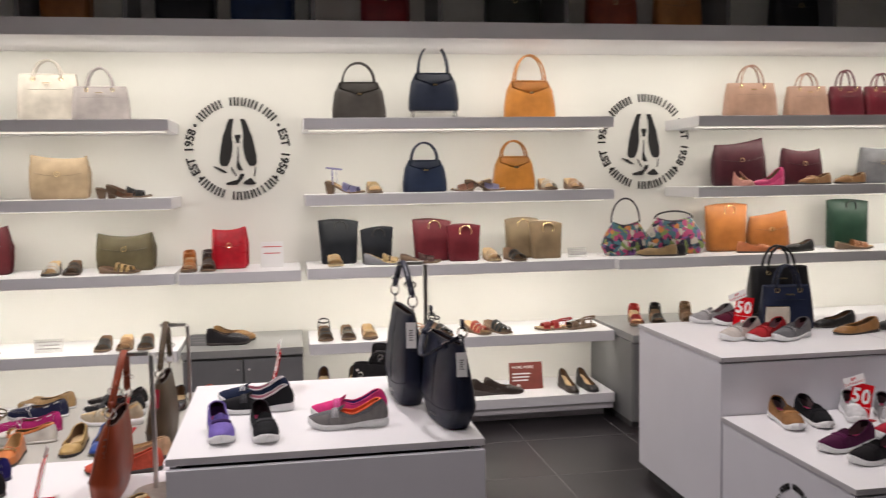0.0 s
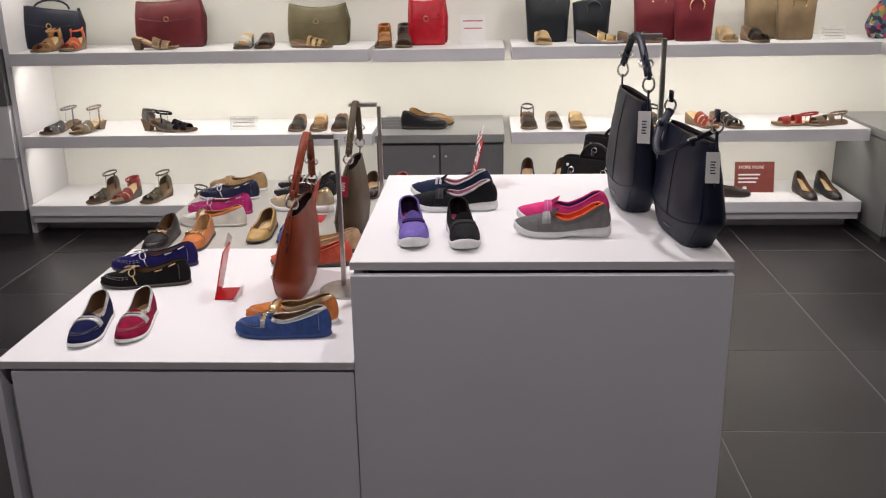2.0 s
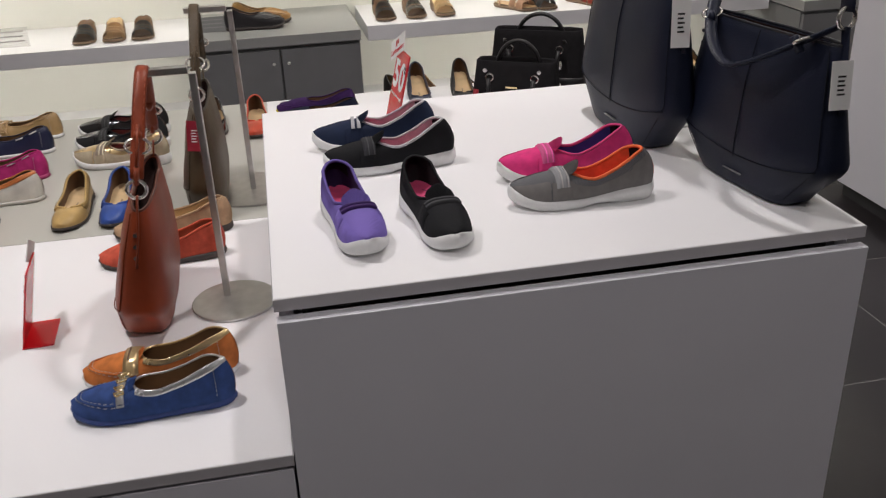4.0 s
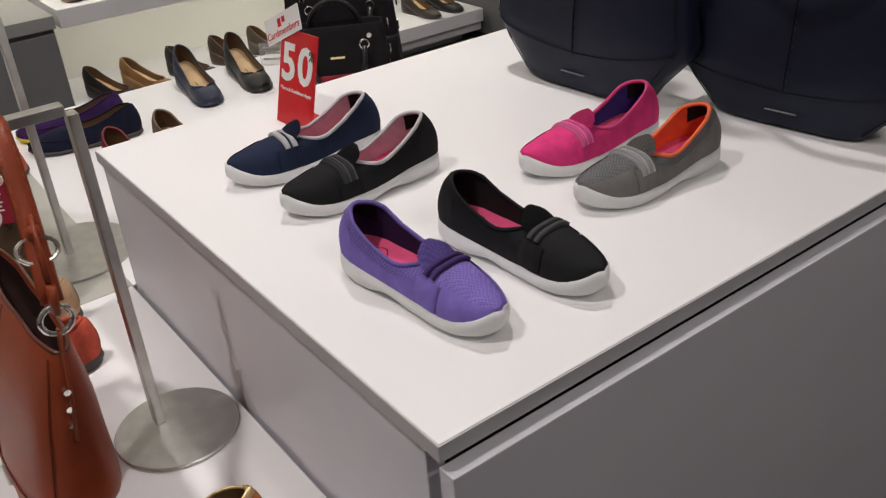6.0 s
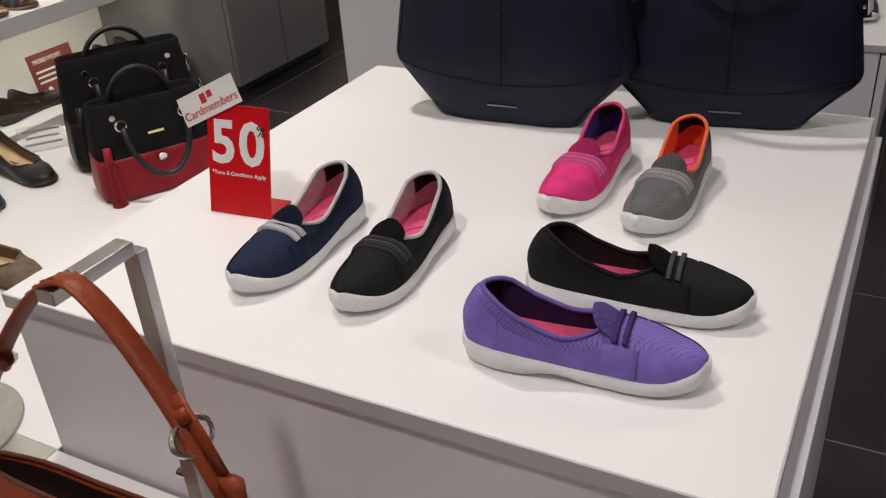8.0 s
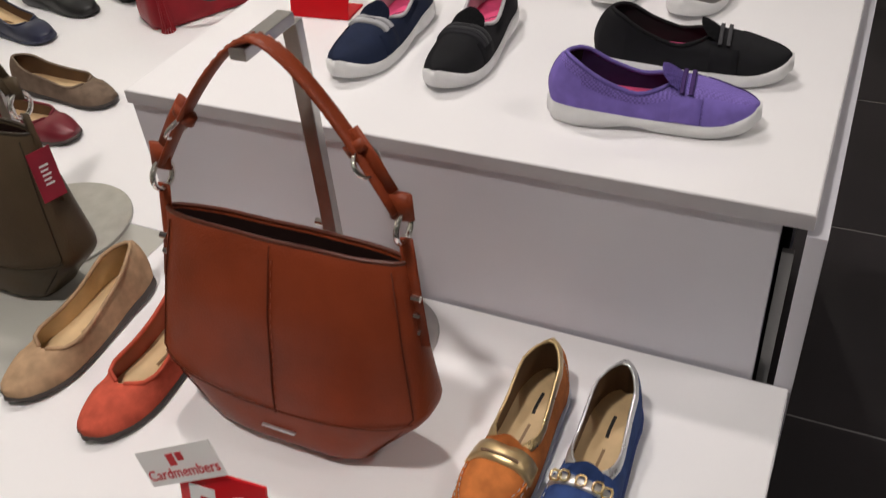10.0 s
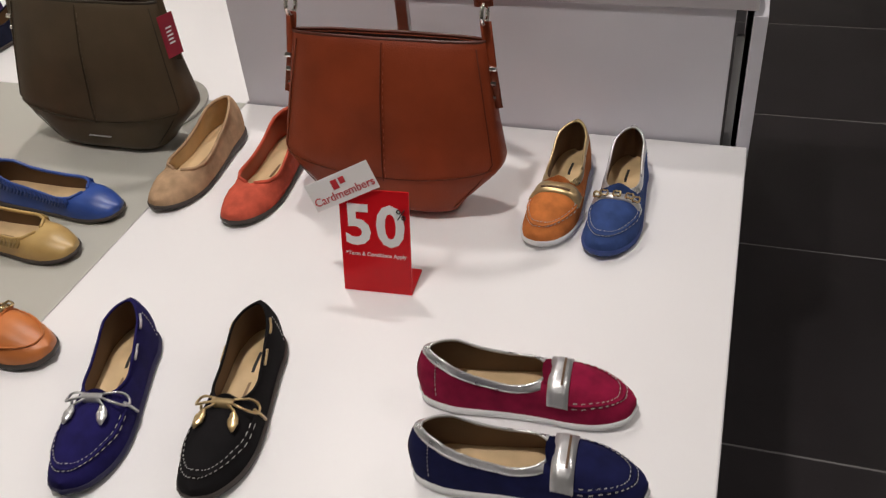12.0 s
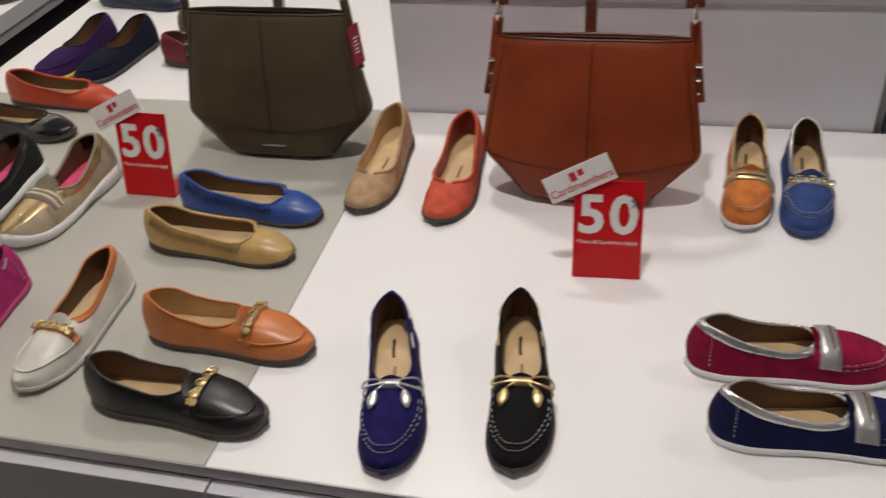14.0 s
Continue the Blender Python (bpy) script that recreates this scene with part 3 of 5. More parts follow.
def sneaker(label, c, lace, lining, knit_toe=True, straps="laces", trim=None, pattern=None, sole=WHITE_R, group="sneakers on the tall table"):
    la = Last(0.228, 0.0350, heel=0.055, mid=0.027, vamp=0.039, toe=0.025, throat=0.60, sole=0.016, heel_sole=0.025, spring=0.010, open_k=0.93, point=1.1, front=0.55, lean=0.014)
    r = closed_shoe("sneaker", label, la, fabric(c) if not pattern else pattern, lining, PINK, sole, trim or fabric(tuple(v * 0.7 for v in c)), 0.0026,
                    dict(grow=0.0032, toe_cap=0.008, wave=0.005), group)
    # heel counter, toe overlay and tongue
    part("heel_counter", upper_mesh(la, s0=0, s1=0.17, r0=0.0, r1=0.62, out=0.0016), fabric(c), r, smooth=True)
    part("quarter", upper_mesh(la, s0=0.13, s1=0.61, r0=0.0, r1=0.5, out=0.0011), fabric(c), r, smooth=True)
    swirl = [(0.17 + 0.018 * k, 0.25 + 0.30 * math.sin(0.55 * k) - 0.04 * k) for k in range(16)]
    part("insole_print", tube([(q * la.L, la.cy(q) + a * la.w(q), la.base(q) + 0.0032 + 0.003 * a * a) for q, a in swirl], 0.0006, 5), INK, r, "thin dark line printed on the insole")
    part("toe_overlay", upper_mesh(la, s0=0.75, s1=1.0, r0=0.0, r1=0.62, out=0.0012), fabric(c), r, smooth=True)
    part("side_overlay", patch_mesh(la, 0.60, 0.74, -0.97, -0.45, 0.0015), fabric(c), r, smooth=True)
    part("side_overlay", patch_mesh(la, 0.60, 0.74, 0.45, 0.97, 0.0015), fabric(c), r, smooth=True)
    part("tongue", tab_mesh(la, 0.65, 0.016, 0.022, 0.11, 0.004), knit(c), r, smooth=True)
    part("heel_pad", upper_mesh(la, True, s0=0.0, s1=0.13, r0=0.45, r1=0.96, out=0.0012), fabric((0.012, 0.012, 0.014)), r, smooth=True)
    if straps == "laces":
        for s in (0.635, 0.677):
            part("lace", patch_mesh(la, s, s + 0.020, -0.40, 0.40, 0.0042), lace, r, smooth=True)
    elif straps == "band":
        part("elastic_band", patch_mesh(la, 0.62, 0.71, -0.66, 0.66, 0.003), lace, r, "ribbed elastic band", smooth=True)
        for i in range(4):
            part("rib", patch_mesh(la, 0.628 + 0.02 * i, 0.636 + 0.02 * i, -0.66, 0.66, 0.0042), fabric(tuple(min(1, v * 2.2 + 0.05) for v in c)) if i % 2 == 0 else lace, r)
    else:
        for s in (0.612, 0.66):
            part("strap", patch_mesh(la, s, s + 0.028, -0.5, 0.5, 0.004), lace, r, "pale elastic strap", smooth=True)
    return r


def loafer(label, c, strap=None, mat=None, sole=WHITE_R, lining=BROWN_IN, insole=BEIGE_IN, stitch=(0.5, 0.49, 0.47), feature="penny", trim=None, lace=None, group="loafers", wedge=0.0):
    la = Last(0.242, 0.0365, heel=0.062, mid=0.037, vamp=0.043, toe=0.027, throat=0.60, sole=0.009, heel_sole=0.011, spring=0.007, open_k=0.86, lift=wedge, front=0.66, lean=0.008)
    up = mat or suede(c)
    r = closed_shoe("loafer", label, la, up, lining, insole, sole, trim or up, 0.0018, dict(wedge=wedge > 0), group)
    part("insole_print", tube([(q * la.L, la.cy(q), la.base(q) + 0.0030) for q in (0.16, 0.20, 0.25, 0.29)], 0.0022, 6, ry=0.0006), INK, r, "dark maker's mark printed on the insole")
    seam = seam_curve(la, 0.62, 0.945, 0.62, 0.001)
    part("moccasin_seam", tube(seam, 0.0016, 6), up, r, smooth=True)
    if stitch:
        sm = rubber(stitch)
        part("stitching", stitches_mesh([p + Vector((0.0, 0.0, 0.0016)) for p in seam_curve(la, 0.62, 0.957, 0.70, 0.0012)]), sm, r, "pale stitching")
        part("stitching", stitches_mesh([p + Vector((0, 0, 0.0012)) for p in seam_curve(la, 0.64, 0.925, 0.58, 0.0010)]), sm, r)
        part("stitching", stitches_mesh([la.surf(0.10 - 0.01 * k / 8, -1, 0.1 + 0.65 * k / 8, 0.0008) for k in range(9)]), sm, r)
        part("stitching", stitches_mesh([la.surf(0.10 - 0.01 * k / 8, 1, 0.1 + 0.65 * k / 8, 0.0008) for k in range(9)]), sm, r)
    if strap:
        part("collar_band", collar_mesh(la, 0.72), strap, r, "metallic collar band", smooth=True)
    if feature in ("penny", "bit", "bar"):
        part("apron_tab", tab_mesh(la, 0.63, 0.007, 0.019, 0.052), up, r, smooth=True)
    if feature == "penny":
        part("strap", patch_mesh(la, 0.615, 0.710, -0.70, 0.70, 0.0032, bow=-0.006), strap or up, r, "metallic penny strap", smooth=True)
        for side in (-1, 1):
            part("strap_stitch", stitches_mesh([la.top(0.615 + 0.012 * k, side * 0.69, 0.003) for k in range(9)], 0.0013), strap or up, r)
        part("slot", patch_mesh(la, 0.668, 0.678, -0.24, 0.24, 0.0045, m=7), BROWN_IN, r)
    elif feature in ("bit", "bar"):
        part("strap", patch_mesh(la, 0.645, 0.69, -0.7, 0.7, 0.0024), trim or up, r, smooth=True)
        if feature == "bar":
            part("metal_bar", patch_mesh(la, 0.65, 0.685, -0.42, 0.42, 0.005, m=7), GOLD, r, "polished gold bar", smooth=True)
        for a in (-0.34, -0.17, 0.0, 0.17, 0.34):
            p = la.top(0.667, a, 0.005)
            part("link", tube([p + Vector((0.007 * math.cos(t), 0.005 * math.sin(t), 0.0015 * math.cos(3 * t))) for t in [2 * math.pi * k / 10 for k in range(10)]], 0.0015, 6, True), GOLD, r, smooth=True)
    elif feature == "bow":
        lm = lace or GOLDL
        part("apron_tab", tab_mesh(la, 0.63, 0.006, 0.020, 0.055), up, r, smooth=True)
        for side in (-1, 1):
            for s in (0.12, 0.28):
                part("cord", tube([la.surf(s + 0.01 * k, side, 0.86, 0.0016) for k in range(9)], 0.0017, 6), lm, r, smooth=True)
            big = 0.27 if side > 0 else 0.22
            loop = [la.top(0.622 + 0.034 * math.sin(t) * (1 if side > 0 else 0.7) - 0.014, side * (0.04 + big * (1 - math.cos(t))), 0.005 + 0.003 * math.sin(t / 2)) for t in [2 * math.pi * k / 20 for k in range(20)]]
            part("bow_loop", tube(loop, 0.0015, 6, True), lm, r, smooth=True)
            e0, e1, e2 = la.top(0.625, side * 0.02, 0.006), la.top(0.665, side * 0.15, 0.006), la.top(0.750, side * 0.27, 0.0045)
            part("bow_end", tube([e0, e1], 0.0015, 6), lm, r, smooth=True)
            part("leaf_tip", leaf_mesh(e1, e2, 0.0048), lm, r, "pleated metallic tip", smooth=True)
            part("cord", tube([la.top(0.60, side * 0.5, 0.003), la.top(0.588, side * 0.68, 0.003), la.top(0.56, side * 0.92, 0.002)], 0.0017, 6), lm, r, smooth=True)
        part("knot", patch_mesh(la, 0.605, 0.635, -0.08, 0.08, 0.0085, m=5), lm, r, smooth=True)
    return r


def flat_shoe(label, c, mat=None, lining=BROWN_IN, insole=BEIGE_IN, sole=DARK_R, group="ballet flats", wedge=0.0, trim=None, woven=False, lift_heel=0.0):
    la = Last(0.243, 0.0360, heel=0.053, mid=0.031, vamp=0.032, toe=0.024, throat=0.745, front=0.80, lean=0.006, sole=0.007, heel_sole=0.014, spring=0.006, open_k=0.88, lift=wedge, lift_end=0.66)
    up = mat or smooth_leather(c)
    r = closed_shoe("ballet_flat" if not wedge else "wedge_shoe", label, la, up, lining, insole, sole, trim or up, 0.0026, dict(wedge=wedge > 0), group)
    if woven:
        bm = bmesh.new()
        for side in (-1, 1):
            for k in range(26):
                s = 0.08 + 0.024 * k
                part_pts = [la.surf(s, side, 0.5, 0.001), la.surf(s + 0.016, side, 0.75, 0.0016), la.surf(s + 0.004, side, 0.99, 0.0012)]
                tube(part_pts, 0.0026, 5, bm=bm)
        tagged(part("woven_edge", bm, smooth_leather(tuple(v * 0.72 for v in c)), r), kind="stuff")
    return r


def slide(label, c, mat=None, sole=None, bands=((0.46, 0.62), (0.65, 0.82)), lift=0.0, sling=False, heel=0.0, group="sandals", back=None, ankle=False):
    """An open sandal: sole, footbed and bands over the foot; heel gives it a block heel."""
    la = Last(0.24, 0.043, heel=0.055, mid=0.050, vamp=0.056, toe=0.030, throat=0.02, sole=0.010, heel_sole=0.014, spring=0.006, lift=max(lift, heel), lift_end=0.66)
    up = mat or smooth_leather(c)
    so = sole or rubber((0.20, 0.13, 0.08))
    r = shoe_root("sandal", label, group)
    part("sole", sole_mesh(la, wedge=lift > 0, thin=0.008 if heel else None), so, r, smooth=True)
    part("footbed", insole_mesh(la, 1.0, 0.002), BEIGE_IN if c[0] > 0.25 else BROWN_IN, r, smooth=True)
    for s0, s1 in bands:
        bm = bmesh.new()
        rows = []
        for i in range(4):
            s = s0 + (s1 - s0) * i / 3
            rows.append([la.top(s, -1 + 2 * j / 12, 0.0) for j in range(13)])
        grid(rows, bm)
        bmesh.ops.solidify(bm, geom=bm.faces[:], thickness=0.003)
        part("strap", bm, up, r, smooth=True)
    if sling or ankle:
        zz = 0.042 if not ankle else 0.075
        pts = [(la.L * (0.02 + 0.20 * (1 - math.cos(t))), la.cy(0.1) + 0.030 * math.sin(t), la.base(0.1) + zz + 0.006 * math.cos(t)) for t in [2 * math.pi * k / 18 for k in range(18)]]
        part("ankle_strap", tube(pts, 0.001, 6, True, ry=0.0055), up, r, smooth=True)
        for side in (-1, 1):
            part("side_strap", tube([la.surf(0.24, side, 0.0), Vector((la.L * 0.22, la.cy(0.2) + side * 0.031, la.base(0.1) + zz))], 0.0045, 6, ry=0.001), up, r, smooth=True)
        if back:
            part("heel_cup", upper_mesh(la, s0=0, s1=0.22, r0=0, r1=0.7), up, r, smooth=True)
    if heel:
        rings = []
        for k in range(4):
            q = k / 3
            ww = 0.018 + 0.009 * q ** 1.5
            x0, x1 = 0.012 - 0.012 * q, 0.045 + 0.010 * q
            z = la.base(0.05) * q * 0.96
            rings.append([(x0, -ww, z), (x1, -ww, z - 0.004 * q), (x1, ww, z - 0.004 * q), (x0, ww, z)])
        part("heel", loft(rings), so, r)
    return r



# ---- bags ----
class Body:
    """A soft bag: half width and half depth by height; front faces -y."""

    def __init__(self, zs, ws, ds, n=2.6, lean=0.0, sag=0.0, slump=0.0):
        self.sag, self.slump = sag, slump
        self.zs, self.ws, self.ds, self.n, self.lean = zs, ws, ds, n, lean

    def wd(self, z):
        return float(np.interp(z, self.zs, self.ws)), float(np.interp(z, self.zs, self.ds))

    def at(self, t, z, out=0.0):
        w, d = self.wd(z)
        n = float(np.interp(z, (self.zs[0], self.zs[-1]), (self.n + 1.5, self.n)))
        c, s = math.cos(t), math.sin(t)
        k = (abs(c) ** n + abs(s) ** n) ** (-1 / n)
        # soft dents in the leather
        dent = 0.0025 * noise.noise(Vector((c * w * 14, z * 12, s * 3 + w * 40)))
        x = (w + out) * k * c
        return Vector((x, (d + out + dent) * k * s + self.lean * z, z + self.drop(x / w, z)))

    def drop(self, u, z):
        """How far a soft top sinks in the middle and to one side."""
        q = (z / self.zs[-1]) ** 2
        return -self.sag * q * max(0.0, 1 - u * u) + self.slump * q * u

    def front(self, x, z, out=0.0):
        w, d = self.wd(z)
        n = float(np.interp(z, (self.zs[0], self.zs[-1]), (self.n + 1.5, self.n)))
        f = max(0.0, 1 - min(1, abs(x) / w) ** n) ** (1 / n)
        return Vector((x, -(d * f + out) + self.lean * z, z + self.drop(x / w, z)))

    def mesh(self, z0=None, z1=None, out=0.0, seg=40, rows=16, top=True):
        z0 = self.zs[0] if z0 is None else z0
        z1 = self.zs[-1] if z1 is None else z1
        rings = []
        if z0 == self.zs[0]:
            rings.append([self.at(2 * math.pi * j / seg, z0, out - 0.006) for j in range(seg)])
            rings[0] = [Vector((p.x, p.y, z0)) for p in rings[0]]
        for i in range(rows + 1):
            z = z0 + (z1 - z0) * i / rows
            if i == 0 and rings:
                z += 0.004
            rings.append([self.at(2 * math.pi * j / seg, z, out) for j in range(seg)])
        if top:
            for dz, o in ((0.002, -0.002), (-0.003, -0.0045), (-0.03, -0.007)):
                rings.append([self.at(2 * math.pi * j / seg, z1, out + o) + Vector((0, 0, dz)) for j in range(seg)])
        return loft(rings)


def arch_points(x0, x1, y, z0, height, n=18, tilt=0.0):
    return [Vector(((x0 + x1) / 2 - (x1 - x0) / 2 * math.cos(math.pi * i / n) * (1 - 0.08 * math.sin(math.pi * i / n)), y + tilt * math.sin(math.pi * i / n), z0 + height * math.sin(math.pi * i / n) ** 0.8)) for i in range(n + 1)]


def ring_mesh(c, rad, r, normal="y", seg=20):
    c = Vector(c)
    pts = []
    for i in range(seg):
        a = 2 * math.pi * i / seg
        pts.append(c + (Vector((math.cos(a), 0, math.sin(a))) if normal == "y" else Vector((0, math.cos(a), math.sin(a)))) * rad)
    return tube(pts, r, 8, True)


def hobo_bag(m, label, c, strap_top, open_bag=True, tag=None, mat=None, group="hobo bags", plate=SILVER, scale=1.0, droop=0.0):
    """A hexagonal shoulder bag with a seam down the front, hanging by its strap from a stand."""
    r = root("handbag", m, label, "handbag", group)
    lm = mat or leather(c)
    dk = leather(tuple(v * 0.5 for v in c), 0.7)
    k = scale
    b = Body([0, 0.018, 0.068, 0.082, 0.17, 0.232, 0.245], [v * k for v in (0.100, 0.112, 0.163, 0.166, 0.152, 0.142, 0.141)], [v * k for v in (0.042, 0.047, 0.050, 0.049, 0.039, 0.024, 0.019)], 2.5)
    part("body", b.mesh(rows=24, seg=48), lm, r, smooth=True)
    bm, vv = grid([[b.at(2 * math.pi * j / 32, 0.245, o) + Vector((0, 0, dz)) for j in range(32)] for dz, o in ((-0.002, -0.0062), (-0.012, -0.0082), (-0.024, -0.010))], None, True)
    cap(bm, vv[-1])
    part("lining", bm, material("bag_lining", (0.016, 0.008, 0.007), 0.9, spec=0.05), r, smooth=True)
    part("top_edge", tube([b.at(2 * math.pi * j / 40, 0.245, -0.002) + Vector((0, 0, 0.001)) for j in range(40)], 0.0026, 6, True), smooth_leather(tuple(v * 0.35 for v in c)), r, "dark painted leather edge", smooth=True)
    # lower panel seam, gusset edges and centre seam
    cur = [b.front(x, 0.074 - 0.020 * (1 - (x / (0.155 * k)) ** 2), 0.0014) for x in [(-0.155 + 0.31 * i / 24) * k for i in range(25)]]
    part("panel_seam", tube(cur, 0.0010, 6), dk, r, smooth=True)
    part("centre_seam", tube([b.front(0.0, 0.050 + 0.192 * i / 16, 0.001) for i in range(17)], 0.0011, 6), dk, r)
    part("stitching", stitches_mesh([b.front(0.004, 0.055 + 0.18 * i / 16, 0.0016) for i in range(17)], 0.0006), smooth_leather(tuple(min(1, v * 1.3) for v in c)), r)
    for a in (-1, 1):
        part("gusset_edge", tube([b.front(a * w * k, z, 0.0012) for z, w in ((0.238, 0.130), (0.17, 0.142), (0.082, 0.156), (0.05, 0.134), (0.01, 0.099))], 0.0009, 6), dk, r, smooth=True)
    part("logo_plate", tube([b.front(x, 0.026, 0.0015) for x in (-0.021, -0.01, 0, 0.01, 0.021)], 0.0026, 6, ry=0.0008), plate, r, "small metal nameplate")
    # side tabs with rings and studs
    for a in (-1, 1):
        tab = [Vector((a * 0.140 * k, 0, 0.272)), Vector((a * 0.1425 * k, 0, 0.25)), Vector((a * 0.147 * k, 0, 0.21)), Vector((a * 0.156 * k, -0.003, 0.155))]
        part("side_tab", tube(tab, 0.0020, 8, ry=0.008), lm, r, smooth=True)
        for z in (0.17, 0.19, 0.21):
            part("stud", tube([(a * 0.146 * k, -0.004, z), (a * (0.152 * k + 0.003), -0.004, z)], 0.0036, 8), CHROME, r)
        part("ring", ring_mesh((a * 0.139 * k, 0, 0.283), 0.015, 0.003, "x"), CHROME, r, "polished metal ring", smooth=True)
        part("strap_tab", tube([(a * 0.138 * k, 0, 0.292), (a * 0.136 * k, 0, 0.318)], 0.0045, 8, ry=0.013), lm, r, smooth=True)
    pts = []
    for i in range(29):
        u = -1 + 2 * i / 28
        z0 = 0.300 if not droop else 0.272
        z = z0 + (strap_top - z0) * (1 - (u * u + 0.012) ** 0.72)
        f = droop * (1 - u * u)
        pts.append(Vector((0.133 * k * u, -f * 0.16, z)))
    bm = bmesh.new()
    rows = []
    for i, p in enumerate(pts):
        d = (pts[min(i + 1, 28)] - pts[max(i - 1, 0)]).normalized()
        nn = Vector((0, 1, 0))
        nn = (nn - d * nn.dot(d)).normalized()
        o = d.cross(nn).normalized()
        rows.append([p + nn * (0.0108 * math.cos(a)) + o * (0.0036 * math.sin(a)) for a in [2 * math.pi * j / 10 for j in range(10)]])
    loft(rows, bm)
    part("shoulder_strap", bm, lm, r, smooth=True)
    light = smooth_leather(tuple(min(1, v * 1.3) for v in c))
    for a in (-0.0075, 0.0075):
        part("stitching", stitches_mesh([p + Vector((0, a, 0.0036)) for p in pts[4:-4]], 0.0006), light, r)
    for ends in (pts[:6], pts[:-7:-1]):
        q = ends[3]
        d = (ends[5] - ends[1]).normalized()
        part("buckle", tube([q + Vector((0, 0.019 * math.cos(t), 0)) + d * (0.013 * math.sin(t)) for t in [2 * math.pi * j / 16 for j in range(16)]], 0.0026, 6, True), CHROME, r, "polished buckle", smooth=True)
        o = Vector((math.copysign(1, q.x) * abs(d.z), 0, abs(d.x))).normalized()
        if not droop:
            part("strap_end", tube([ends[1] + o * 0.006, ends[3] + o * 0.007, ends[5] + o * 0.007], 0.0028, 8, ry=0.0085), lm, r, smooth=True)
        part("keeper", tube([ends[4] - d * 0.006, ends[4] + d * 0.006], 0.0068, 10, ry=0.0130), lm, r, smooth=True)
    if tag:
        part("price_tag", box(0, 0.0012, -0.016, 0.016, 0, 0.066), tag, r, "hanging price tag").matrix_local = pose(0.160 * k, -0.012, 0.165, 0, -6, -12)
        for i in range(5):
            part("tag_print", box(0.0013, 0.0018, -0.006, 0.006 - 0.002 * (i % 2), 0.020 + 0.006 * i, 0.0225 + 0.006 * i), INK if tag is PAPER else PAPER, r).matrix_local = pose(0.160 * k, -0.012, 0.165, 0, -6, -12)
    return r


